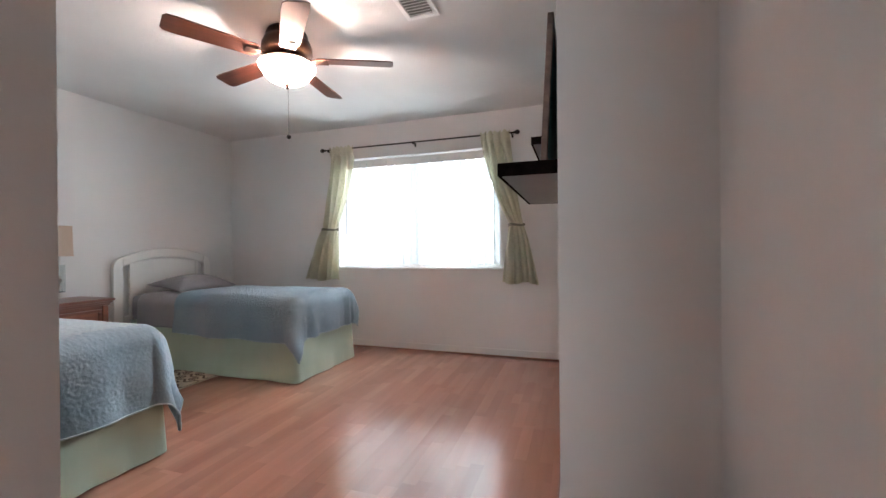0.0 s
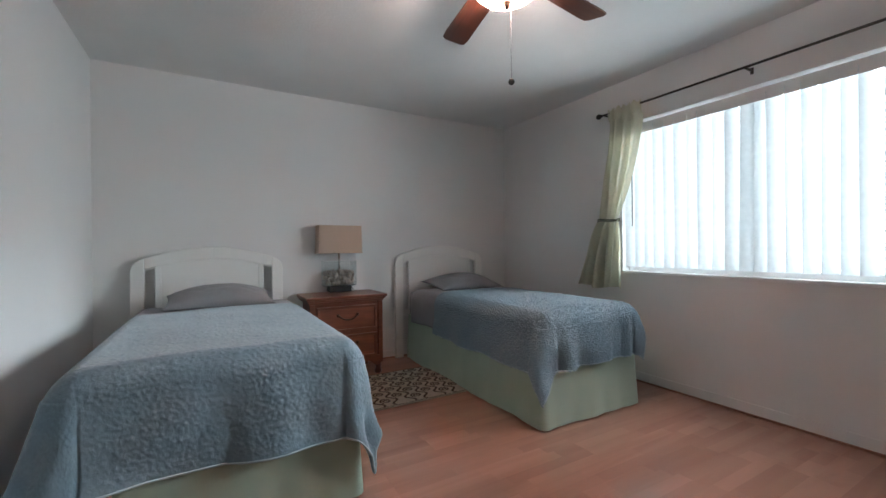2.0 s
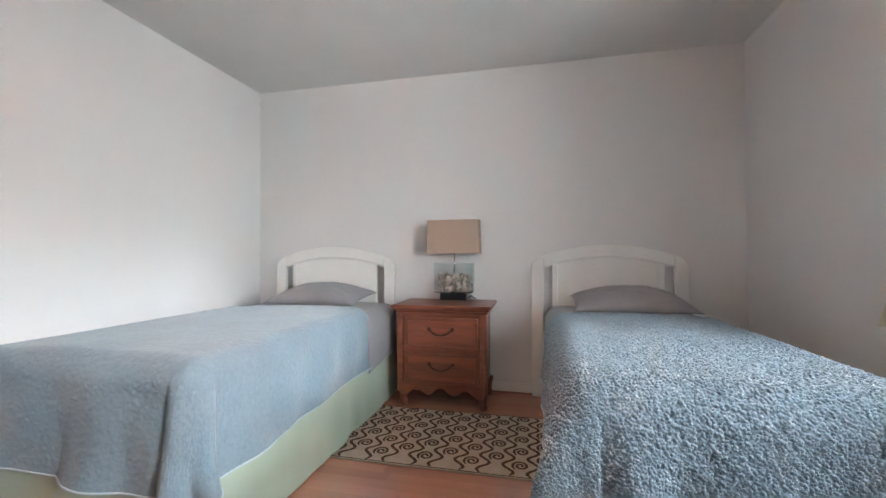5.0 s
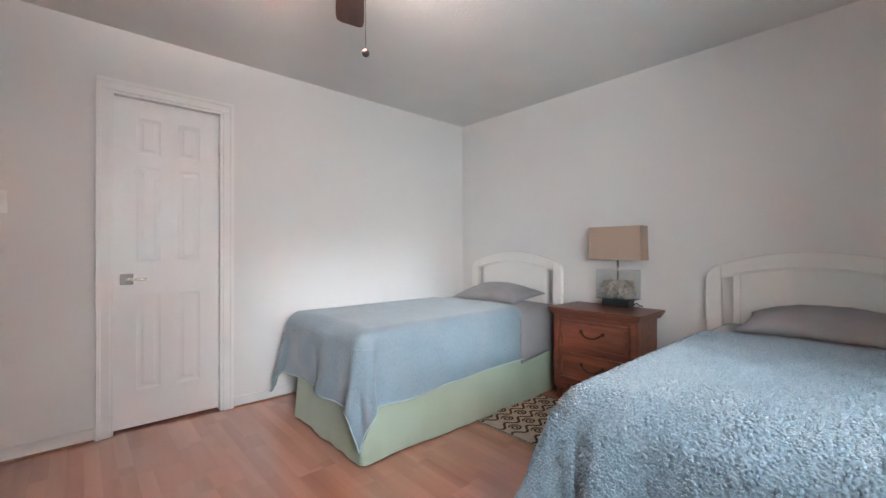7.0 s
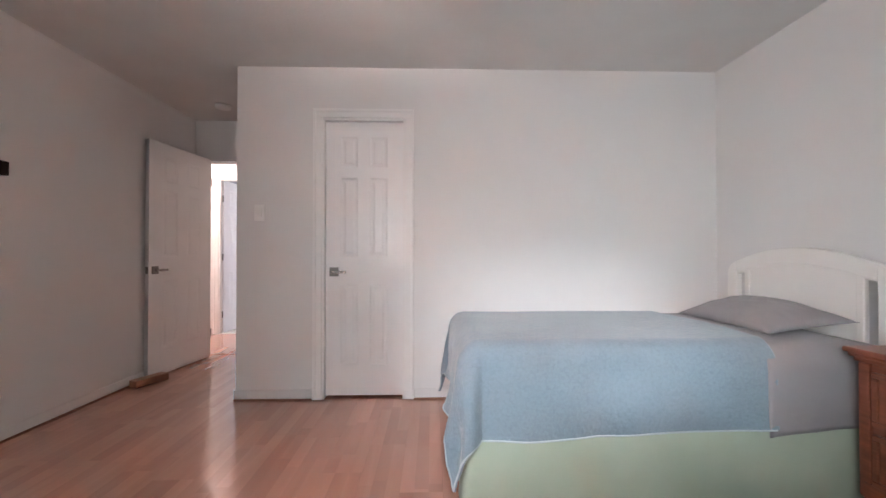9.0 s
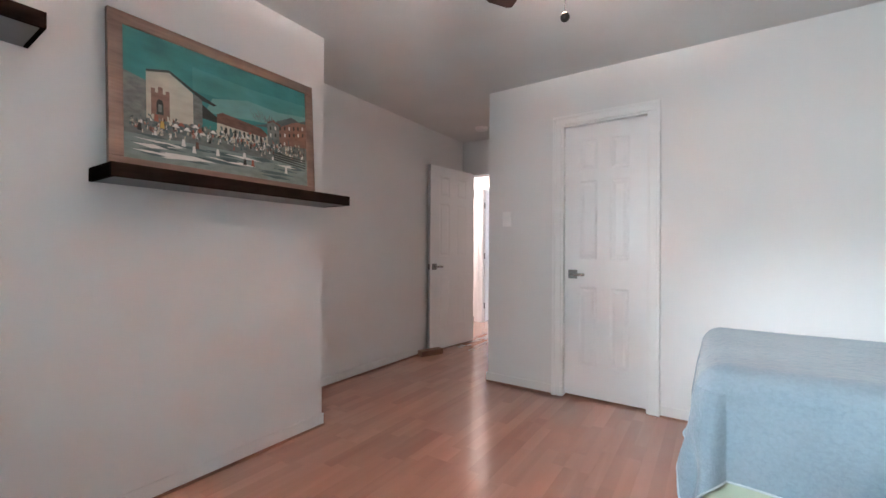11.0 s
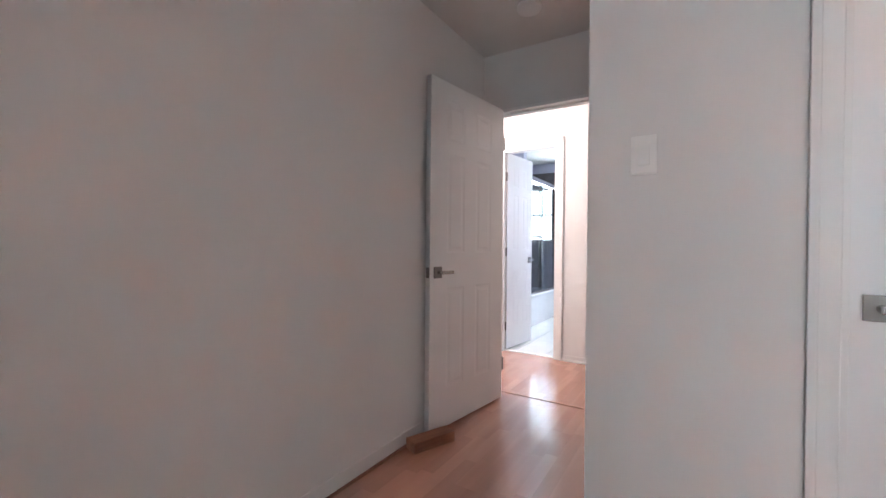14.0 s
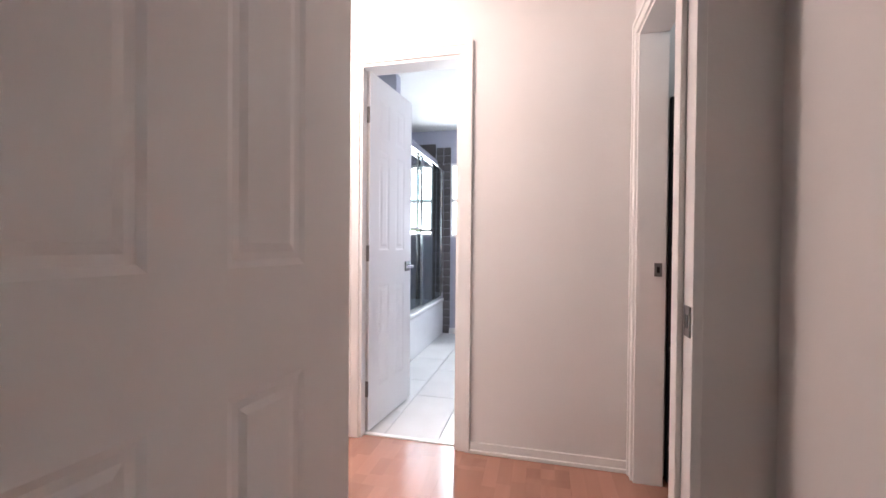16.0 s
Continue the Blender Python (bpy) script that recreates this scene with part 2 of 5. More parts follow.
def fleece(name, strength, deep, tip, crevice, size):
    """Sherpa pile: tufts about a centimetre and a half across, blue-grey, with shade between the tufts put into the
    colour.
    """
    m = bpy.data.materials.new(name)
    m.use_nodes = True
    nt = m.node_tree
    N, L = nt.nodes, nt.links
    b = N["Principled BSDF"]
    b.inputs["Roughness"].default_value, b.inputs["Specular IOR Level"].default_value, b.inputs["Sheen Weight"].default_value = 0.95, 0.1, 0.35
    tc = N.new("ShaderNodeTexCoord")
    warp, n, big = N.new("ShaderNodeTexNoise"), N.new("ShaderNodeTexNoise"), N.new("ShaderNodeTexNoise")
    vor = N.new("ShaderNodeTexVoronoi")
    warp.inputs["Scale"].default_value, n.inputs["Scale"].default_value, big.inputs["Scale"].default_value = 60, 260, 3
    n.inputs["Detail"].default_value = 4
    vor.inputs["Scale"].default_value = size
    vor.feature = "SMOOTH_F1"
    mixw = N.new("ShaderNodeMix")
    mixw.data_type = "VECTOR"
    mixw.inputs[0].default_value = 0.03
    L.new(tc.outputs["Object"], warp.inputs["Vector"])
    L.new(tc.outputs["Object"], mixw.inputs[4])
    L.new(warp.outputs["Color"], mixw.inputs[5])
    for x in (n, big):
        L.new(tc.outputs["Object"], x.inputs["Vector"])
    L.new(mixw.outputs[1], vor.inputs["Vector"])
    ramp = N.new("ShaderNodeValToRGB")
    ramp.color_ramp.elements[0].position, ramp.color_ramp.elements[1].position = 0.25, 0.8
    ramp.color_ramp.elements[0].color, ramp.color_ramp.elements[1].color = (*tip, 1), (*crevice, 1)
    L.new(vor.outputs["Distance"], ramp.inputs[0])
    hs = N.new("ShaderNodeHueSaturation")
    mr = N.new("ShaderNodeMapRange")
    mr.inputs[1].default_value, mr.inputs[2].default_value, mr.inputs[3].default_value, mr.inputs[4].default_value = 0.3, 0.7, 0.92, 1.08
    L.new(big.outputs[0], mr.inputs[0])
    L.new(mr.outputs[0], hs.inputs["Value"])
    L.new(ramp.outputs[0], hs.inputs["Color"])
    L.new(hs.outputs[0], b.inputs["Base Color"])
    b1, b2 = N.new("ShaderNodeBump"), N.new("ShaderNodeBump")
    b1.invert = True
    b1.inputs["Strength"].default_value, b1.inputs["Distance"].default_value = strength, deep
    b2.inputs["Strength"].default_value, b2.inputs["Distance"].default_value = 0.5, 0.002
    L.new(vor.outputs["Distance"], b1.inputs["Height"])
    L.new(n.outputs[0], b2.inputs["Height"])
    L.new(b1.outputs[0], b2.inputs["Normal"])
    L.new(b2.outputs[0], b.inputs["Normal"])
    return m


FLEECE = fleece("blue_sherpa", 0.22, 0.004, (0.195, 0.262, 0.31), (0.17, 0.232, 0.278), 90)


# ---- building helpers ----
def box(bm, x0, x1, y0, y1, z0, z1, bevel=0.0):
    made = bmesh.ops.create_cube(bm, size=1.0, matrix=Matrix.LocRotScale(((x0 + x1) / 2, (y0 + y1) / 2, (z0 + z1) / 2), None, (x1 - x0, y1 - y0, z1 - z0)))
    if bevel:
        edges = list({e for v in made["verts"] for e in v.link_edges})
        bmesh.ops.bevel(bm, geom=edges, offset=bevel, segments=2, profile=0.6, affect="EDGES")
    return made["verts"]


def cyl(bm, m, r1, r2, depth, seg=24):
    return bmesh.ops.create_cone(bm, cap_ends=True, segments=seg, radius1=r1, radius2=r2, depth=depth, matrix=m)["verts"]


def lathe(bm, rings, seg=40, m=Matrix()):
    """Rings of (radius, z) turned about z."""
    rows = [[bm.verts.new(m @ Vector((r * math.cos(a), r * math.sin(a), z))) for a in [2 * math.pi * k / seg for k in range(seg)]] for r, z in rings]
    for low, high in zip(rows, rows[1:]):
        for k in range(seg):
            bm.faces.new((low[k], low[(k + 1) % seg], high[(k + 1) % seg], high[k]))
    return rows


def tube(bm, pts, r, seg=8):
    """A round bar along points."""
    pts = [Vector(p) for p in pts]
    rows = []
    for k, p in enumerate(pts):
        way = (pts[min(k + 1, len(pts) - 1)] - pts[max(k - 1, 0)]).normalized()
        side = way.cross(Vector((0, 0, 1)))
        if side.length < 0.05:
            side = way.cross(Vector((1, 0, 0)))
        side.normalize()
        up = side.cross(way)
        rows.append([bm.verts.new(p + r * (math.cos(a) * side + math.sin(a) * up)) for a in [2 * math.pi * n / seg for n in range(seg)]])
    for low, high in zip(rows, rows[1:]):
        for n in range(seg):
            bm.faces.new((low[n], low[(n + 1) % seg], high[(n + 1) % seg], high[n]))
    for row in (rows[0], rows[-1]):
        bm.faces.new(row)


def sheet(bm, nu, nv, f):
    """A grid of points f(u, v), u and v from 0 to 1."""
    rows = [[bm.verts.new(f(i / nu, j / nv)) for i in range(nu + 1)] for j in range(nv + 1)]
    for a, b in zip(rows, rows[1:]):
        for i in range(nu):
            bm.faces.new((a[i], a[i + 1], b[i + 1], b[i]))
    return rows


def prism(bm, outline, axis, a, b):
    """An outline of (p, q) pushed along an axis from a to b: x: (y, z), y: (x, z), z: (x, y)."""
    place = {"x": lambda p, q, d: (d, p, q), "y": lambda p, q, d: (p, d, q), "z": lambda p, q, d: (p, q, d)}[axis]
    low, high = ([bm.verts.new(place(p, q, d)) for p, q in outline] for d in (a, b))
    n = len(outline)
    bm.faces.new(low), bm.faces.new(high)
    for k in range(n):
        bm.faces.new((low[k], low[(k + 1) % n], high[(k + 1) % n], high[k]))


def finish(name, bm, material, smooth=False):
    bmesh.ops.recalc_face_normals(bm, faces=bm.faces[:])
    me = bpy.data.meshes.new(name)
    bm.to_mesh(me)
    bm.free()
    me.materials.append(material)
    if smooth:
        for p in me.polygons:
            p.use_smooth = True
    return me


def part(name, bm, material, parent, label="", smooth=False):
    ob = new(name, finish(name, bm, material, smooth))
    ob.parent = parent
    return tagged(ob, label)


def thing(name, label, category, m=None, group=""):
    ob = new(name)
    ob.empty_display_size = 0.1
    if m is not None:
        ob.matrix_basis = m
    return tagged(ob, label, category, group)


def solid(name, bm, material, label, category, smooth=False, kind="", group=""):
    return tagged(new(name, finish(name, bm, material, smooth)), label, category, group, kind)


def structure(name, boxes, material, label, category, bevel=0.0):
    bm = bmesh.new()
    for b in boxes:
        box(bm, *b, bevel)
    return solid(name, bm, material, label, category, kind="structure")


# ---- the setting ----
W, N_, E, C, H = -3.57, 3.70, 0.46, 1.01, 2.44      # west, north, east walls; corridor's east wall; ceiling
JOG, DOORW, HALLS = 1.375, -1.24, -2.45             # the jog of the east wall, the entry's wall, the hall's south wall
WX0, WX1, WZ0, WZ1 = -2.02, -0.18, 0.875, 2.08      # window opening
CX0, CX1 = -1.225, -0.62                            # closet opening
EX0, EX1 = 0.125, 0.94                              # entry opening
BX0, BX1 = 0.835, 1.395                             # bathroom opening
T = 0.12

structure("wall_west", [(W - T, W, -T, N_ + 0.15, 0, H)], WALL, "plain off-white painted wall behind two headboards", "wall")
structure("wall_north", [(W, WX0, N_, N_ + 0.15, 0, H), (WX1, E + T, N_, N_ + 0.15, 0, H), (WX0, WX1, N_, N_ + 0.15, 0, WZ0), (WX0, WX1, N_, N_ + 0.15, WZ1, H)], WALL, "off-white painted wall with a wide window", "wall")
structure("wall_east", [(E, E + T, JOG, N_, 0, H), (E + T, C + T, JOG, JOG + T, 0, H)], WALL, "off-white painted wall with a floating shelf", "wall")
structure("wall_corridor_east", [(C, C + T, DOORW - T, JOG, 0, H)], WALL, "off-white painted wall of the entry corridor", "wall")
structure("wall_south", [(W, CX0, -T, 0, 0, H), (CX1, 0, -T, 0, 0, H), (CX0, CX1, -T, 0, 2.065, H)], WALL, "off-white painted wall with the closet door", "wall")
structure("wall_closet_east", [(-T, 0, DOORW - T, -T, 0, H)], WALL, "off-white painted side of the closet", "wall")
structure("wall_closet_back", [(W, -T, DOORW - T, DOORW, 0, H), (W - T, W, DOORW - T, -T, 0, H)], WALL, "plain back of the closet", "wall")
structure("wall_entry", [(0, EX0, DOORW - T, DOORW, 0, H), (EX1, C, DOORW - T, DOORW, 0, H), (EX0, EX1, DOORW - T, DOORW, 2.04, H)], WALL, "off-white wall with the bedroom doorway", "wall")
HX1 = 2.9
structure("wall_hall_north", [(C + T, HX1, DOORW - T, DOORW, 0, H)], WALL, "plain hall wall", "wall")
structure("wall_hall_south", [(0, BX0, HALLS - T, HALLS, 0, H), (BX1, HX1, HALLS - T, HALLS, 0, H), (BX0, BX1, HALLS - T, HALLS, 2.058, H)], WALL, "cream hall wall with the bathroom doorway", "wall")
structure("wall_hall_east", [(HX1, HX1 + T, -5.3, DOORW, 0, H)], WALL, "plain end wall of the hall", "wall")
HY0, HY1 = -2.375, -1.60
structure("wall_hall_west", [(-T, 0, HALLS - T, HY0, 0, H), (-T, 0, HY1, DOORW - T, 0, H), (-T, 0, HY0, HY1, 2.04, H)], WALL, "hall end wall with an open doorway", "wall")
structure("wall_store_room", [(-1.6, -T, HALLS - T, HALLS, 0, H), (-1.72, -1.6, HALLS - T, DOORW, 0, H)], WALL, "wall of the dim store room", "wall")
structure("wall_bath_west", [(0.2, 0.32, -5.25, HALLS - T, 0, H)], BATHWALL, "lavender bathroom wall", "wall")
BW0, BW1 = 0.75, 1.48
structure("wall_bath_south", [(0.2, BW0, -5.25, -5.13, 0, H), (BW1, 1.70, -5.25, -5.13, 0, H), (2.04, HX1, -5.25, -5.13, 0, H), (BW0, BW1, -5.25, -5.13, 0, 1.16), (BW0, BW1, -5.25, -5.13, 2.04, H), (1.70, 2.04, -5.25, -5.13, 0, 1.19), (1.70, 2.04, -5.25, -5.13, 1.97, H)], BATHWALL, "lavender bathroom wall with two small windows", "wall")
structure("ceiling", [(W - T, HX1 + T, -5.3, N_ + 0.15, H, H + 0.1)], CEIL, "white textured ceiling", "ceiling")

# skirting with a wooden shoe along the bottom
def run(bm, x0, y0, x1, y1, out, h, t, z0=0.0):
    """A moulding along a wall from one point to another; out: the side it stands on."""
    nx, ny = out
    box(bm, min(x0, x1, x0 + nx * t, x1 + nx * t), max(x0, x1, x0 + nx * t, x1 + nx * t), min(y0, y1, y0 + ny * t, y1 + ny * t), max(y0, y1, y0 + ny * t, y1 + ny * t), z0, z0 + h, 0.004)


RUNS = [(W, 0, W, N_, (1, 0)), (W + 0.013, N_, E - 0.013, N_, (0, -1)), (E, N_, E, JOG - 0.013, (-1, 0)), (E, JOG, C, JOG, (0, -1)), (C, JOG - 0.013, C, DOORW, (-1, 0)),
        (W + 0.013, 0, CX0 - 0.07, 0, (0, 1)), (CX1 + 0.07, 0, 0.013, 0, (0, 1)), (0, 0, 0, DOORW + 0.03, (1, 0))]
bm = bmesh.new()
for x0, y0, x1, y1, o in RUNS:
    run(bm, x0, y0, x1, y1, o, 0.075, 0.006, 0.0)
run(bm, 0.0, HALLS, BX0 - 0.068, HALLS, (0, 1), 0.055, 0.012)
run(bm, 0.0, HALLS, BX0 - 0.068, HALLS, (0, 1), 0.018, 0.022)
run(bm, BX1 + 0.068, HALLS, HX1, HALLS, (0, 1), 0.075, 0.013)
run(bm, 0.34, -5.13, 1.48, -5.13, (0, 1), 0.07, 0.013)
solid("baseboard", bm, WALL, "low white painted skirting board", "skirting", kind="structure")
bm = bmesh.new()
for x0, y0, x1, y1, o in RUNS:
    nx, ny = o
    run(bm, x0 + nx * 0.0065, y0 + ny * 0.0065, x1 + nx * 0.0065, y1 + ny * 0.0065, o, 0.012, 0.011)
solid("shoe_moulding", bm, SHOE, "thin reddish wooden shoe along the skirting", "moulding", kind="structure")


# ---- door frames ----
def casing(name, axis, lo, hi, face, out, top, back, width=0.066, label="white painted door casing with a stepped profile"):
    """A door's lining and the casing on one face. axis x: opening along x on the plane y=face, out the side that the casing stands on; back: the wall's other face."""
    bm = bmesh.new()
    def put(a0, a1, d0, d1, z0, z1, bev=0.003):
        d0, d1 = sorted((d0, d1))
        box(bm, a0, a1, d0, d1, z0, z1, bev) if axis == "x" else box(bm, d0, d1, a0, a1, z0, z1, bev)
    for d, w0, w1 in ((0.012, 0.0, width), (0.018, width - 0.022, width)):
        put(lo - w1, lo - w0, face, face + out * d, 0, top + w0)
        put(hi + w0, hi + w1, face, face + out * d, 0, top + w0)
        put(lo - w1, hi + w1, face, face + out * d, top + w0, top + w1)
    inn = 0.016
    put(lo - 0.0005, lo + inn, face + out * 0.002, back, 0, top, 0.001)
    put(hi - inn, hi + 0.0005, face + out * 0.002, back, 0, top, 0.001)
    put(lo + inn, hi - inn, face + out * 0.002, back, top - inn, top, 0.001)
    return solid(name, bm, TRIM, label, "door frame", kind="structure")


casing("door_frame_closet", "x", CX0, CX1, 0.0, 1, 2.065, -T)
casing("door_frame_bath", "x", BX0, BX1, HALLS, 1, 2.058, HALLS - T)
casing("door_frame_store", "y", HY0, HY1, 0.0, 1, 2.04, -T, 0.062)
# entry: lining with a stop, no casing on the room's side
bm = bmesh.new()
for x0, x1 in ((EX0 - 0.001, EX0 + 0.018), (EX1 - 0.018, EX1 + 0.001)):
    box(bm, x0, x1, DOORW - T - 0.004, DOORW + 0.004, 0, 2.04, 0.002)
box(bm, EX0 + 0.018, EX0 + 0.03, DOORW - 0.085, DOORW - 0.045, 0, 2.02, 0.003)
box(bm, EX1 - 0.03, EX1 - 0.018, DOORW - 0.085, DOORW - 0.045, 0, 2.02, 0.003)
box(bm, EX0 + 0.018, EX1 - 0.018, DOORW - T - 0.004, DOORW + 0.004, 2.02, 2.041, 0.002)
box(bm, EX0 + 0.03, EX1 - 0.03, DOORW - 0.085, DOORW - 0.045, 2.008, 2.02, 0.003)
solid("door_frame_entry", bm, TRIM, "plain white door lining with a stop", "door frame", kind="structure")


def strike(m, label="nickel strike plate on the door jamb"):
    t = thing("strike_plate", label, "strike plate", m)
    bm = bmesh.new()
    box(bm, -0.001, 0.003, -0.016, 0.016, -0.03, 0.03, 0.0012)
    part("plate", bm, STEEL, t)
    # no hole is cut: a black chip on the plate gives its shade
    bm = bmesh.new()
    box(bm, 0.0025, 0.0036, -0.006, 0.006, -0.013, 0.013)
    part("latch_hole_shade", bm, BLACK, t, "black chip for the shade in the latch hole")
    return t


strike(pose(EX0 + 0.018, DOORW - 0.018, 0.93))
strike(pose(-0.088, HY0 + 0.016, 0.97, 0, 0, 90))


# ---- doors ----
def door(label, w, m, h=2.036, hinges=(0.25, 1.02, 1.80), hinge_side=1, sides=(-1, 1)):
    """A six-panel moulded door: hinge line at the origin, leaf along +x, faces to -y and +y."""
    d = thing("panel_door", label, "door", m)
    th = 0.0175
    rows = ((0.235, 0.83), (1.035, 1.625), (1.70, 1.93))
    cols = ((0.20 * w, 0.43 * w), (0.585 * w, 0.81 * w))
    bm = bmesh.new()
    box(bm, 0, w, -th + 0.004, th - 0.004, 0.012, h)
    xs = [0, cols[0][0], cols[0][1], cols[1][0], cols[1][1], w]
    zs = [0.012, rows[0][0], rows[0][1], rows[1][0], rows[1][1], rows[2][0], rows[2][1], h]
    for side in (-1, 1):
        for i in range(5):
            for k in range(7):
                if i % 2 and k % 2:
                    # sloped sides of a sunk panel
                    x0, x1, z0, z1, s = xs[i], xs[i + 1], zs[k], zs[k + 1], 0.012
                    o = [bm.verts.new((x, side * th, z)) for x, z in ((x0, z0), (x1, z0), (x1, z1), (x0, z1))]
                    q = [bm.verts.new((x, side * (th - 0.0036), z)) for x, z in ((x0 + s, z0 + s), (x1 - s, z0 + s), (x1 - s, z1 - s), (x0 + s, z1 - s))]
                    for n in range(4):
                        bm.faces.new((o[n], o[(n + 1) % 4], q[(n + 1) % 4], q[n]))
                else:
                    bm.faces.new([bm.verts.new((x, side * th, z)) for x, z in ((xs[i], zs[k]), (xs[i + 1], zs[k]), (xs[i + 1], zs[k + 1]), (xs[i], zs[k + 1]))])
    for x in (0, w):
        bm.faces.new([bm.verts.new(v) for v in ((x, -th, 0.012), (x, th, 0.012), (x, th, h), (x, -th, h))])
    for z in (0.012, h):
        bm.faces.new([bm.verts.new(v) for v in ((0, -th, z), (w, -th, z), (w, th, z), (0, th, z))])
    bmesh.ops.remove_doubles(bm, verts=bm.verts[:], dist=0.0002)
    leaf = part("leaf", bm, WHITE, d)
    for side in (-1, 1):
        for x0, x1 in cols:
            for z0, z1 in rows:
                bm = bmesh.new()
                a, c = 0.022, 0.040
                o = [bm.verts.new((x, side * (th - 0.0048), z)) for x, z in ((x0 + a, z0 + a), (x1 - a, z0 + a), (x1 - a, z1 - a), (x0 + a, z1 - a))]
                q = [bm.verts.new((x, side * (th - 0.0005), z)) for x, z in ((x0 + c, z0 + c), (x1 - c, z0 + c), (x1 - c, z1 - c), (x0 + c, z1 - c))]
                bm.faces.new(q)
                for n in range(4):
                    bm.faces.new((o[n], o[(n + 1) % 4], q[(n + 1) % 4], q[n]))
                part("panel", bm, WHITE, leaf)
    for side in sides:
        bm = bmesh.new()
        x, z = w - 0.062, 0.925
        y0, y1 = sorted((side * th, side * (th + 0.009)))
        box(bm, x - 0.033, x + 0.033, y0, y1, z - 0.033, z + 0.033, 0.002)
        rose = part("handle_rose", bm, STEEL, d, "square nickel rose")
        bm = bmesh.new()
        cyl(bm, pose(x, side * (th + 0.025), z, 90), 0.010, 0.010, 0.034, 16)
        y0, y1 = sorted((side * (th + 0.037), side * (th + 0.049)))
        box(bm, x - 0.096, x + 0.011, y0, y1, z - 0.010, z + 0.010, 0.003)
        part("lever", bm, LEVER, rose, "flat nickel lever")
    bm = bmesh.new()
    box(bm, w - 0.0005, w + 0.002, -0.012, 0.012, 0.895, 0.955, 0.0008)
    box(bm, w + 0.001, w + 0.009, -0.006, 0.006, 0.915, 0.935, 0.002)
    part("latch", bm, STEEL, d, "nickel latch plate")
    for z in hinges:
        bm = bmesh.new()
        cyl(bm, pose(-0.004, hinge_side * (th + 0.004), z), 0.006, 0.006, 0.09, 12)
        box(bm, -0.003, -0.0005, -th, th, z - 0.045, z + 0.045)
        part("hinge", bm, STEEL, d, "nickel butt hinge")
    return d


door("closed white six-panel closet door with nickel lever", CX1 - CX0 - 0.036, pose(CX0 + 0.018, -0.052, 0.006), 2.041, hinge_side=-1)
door("white six-panel bedroom door standing open against the corridor wall", 0.772, pose(0.872, DOORW - 0.008, 0.0, 0, 0, 82.5), hinges=(0.25, 1.80), sides=(1,))
door("white six-panel bathroom door standing open", 0.56, pose(1.378, HALLS - 0.055, 0.0, 0, 0, -96.5), 2.045)


# ---- window ----
win = thing("window_1", "wide white sliding window, bright with daylight", "window", pose(0, 0, 0))
win["kind"] = "structure"
bm = bmesh.new()
fy0, fy1 = N_ + 0.085, N_ + 0.13
box(bm, WX0, WX0 + 0.045, fy0, fy1, WZ0, WZ1, 0.004)
box(bm, WX1 - 0.045, WX1, fy0, fy1, WZ0, WZ1, 0.004)
box(bm, WX0 + 0.045, WX1 - 0.045, fy0, fy1, WZ0, WZ0 + 0.045, 0.004)
box(bm, WX0 + 0.045, WX1 - 0.045, fy0, fy1, WZ1 - 0.045, WZ1, 0.004)
part("window_frame", bm, WHITE, win)
bm = bmesh.new()
box(bm, -1.135, -1.06, fy0 - 0.01, fy1, WZ0 + 0.045, WZ1 - 0.045, 0.004)
part("mullion", bm, WHITE, win)
for x0, x1 in ((WX0 + 0.045, -1.125), (-1.07, WX1 - 0.045)):
    bm = bmesh.new()
    box(bm, x0, x1, N_ + 0.105, N_ + 0.110, WZ0 + 0.045, WZ1 - 0.045)
    part("pane", bm, GLASS, win).visible_shadow = False
bm = bmesh.new()
box(bm, WX0 - 0.012, WX1 + 0.012, N_ - 0.022, N_ + 0.085, WZ0 - 0.018, WZ0 + 0.002, 0.004)
part("window_sill", bm, TRIM, win, "pale stone sill")

blinds = thing("vertical_blinds", "white vertical blinds, half open in the window", "blinds", pose(0, N_ + 0.035, 0))
bm = bmesh.new()
box(bm, WX0 + 0.004, WX1 - 0.004, -0.036, -0.030, 1.975, 2.054, 0.002)
box(bm, WX0 + 0.004, WX1 - 0.004, -0.030, 0.03, 2.036, 2.045, 0.002)
part("valance", bm, TRIM, blinds, "white valance over the slats")
bm = bmesh.new()
box(bm, WX0 + 0.01, WX1 - 0.01, -0.018, 0.018, 2.012, 2.034, 0.002)
part("head_rail", bm, WHITE, blinds)
random.seed(7)
count = 22
bm = bmesh.new()
def slat(u, v):
    return Vector(((u - 0.5) * 0.089, 0.006 * (1 - (2 * u - 1) ** 2), 0.93 + 1.115 * v))
sheet(bm, 4, 6, slat)
slat_mesh = finish("slat", bm, BLIND, True)
for k in range(count):
    ob = new("slat", slat_mesh)
    ob.parent = blinds
    ob.matrix_basis = pose(WX0 + 0.06 + k * (WX1 - WX0 - 0.12) / (count - 1), 0, -0.02, 0, random.uniform(-0.4, 0.4), 52 + random.uniform(-7, 7))
bm = bmesh.new()
tube(bm, [(WX0 + 0.10, -0.045, 2.0), (WX0 + 0.102, -0.05, 1.6), (WX0 + 0.10, -0.046, 1.24)], 0.004)
part("wand", bm, DARKMETAL, blinds, "thin dark tilt wand")

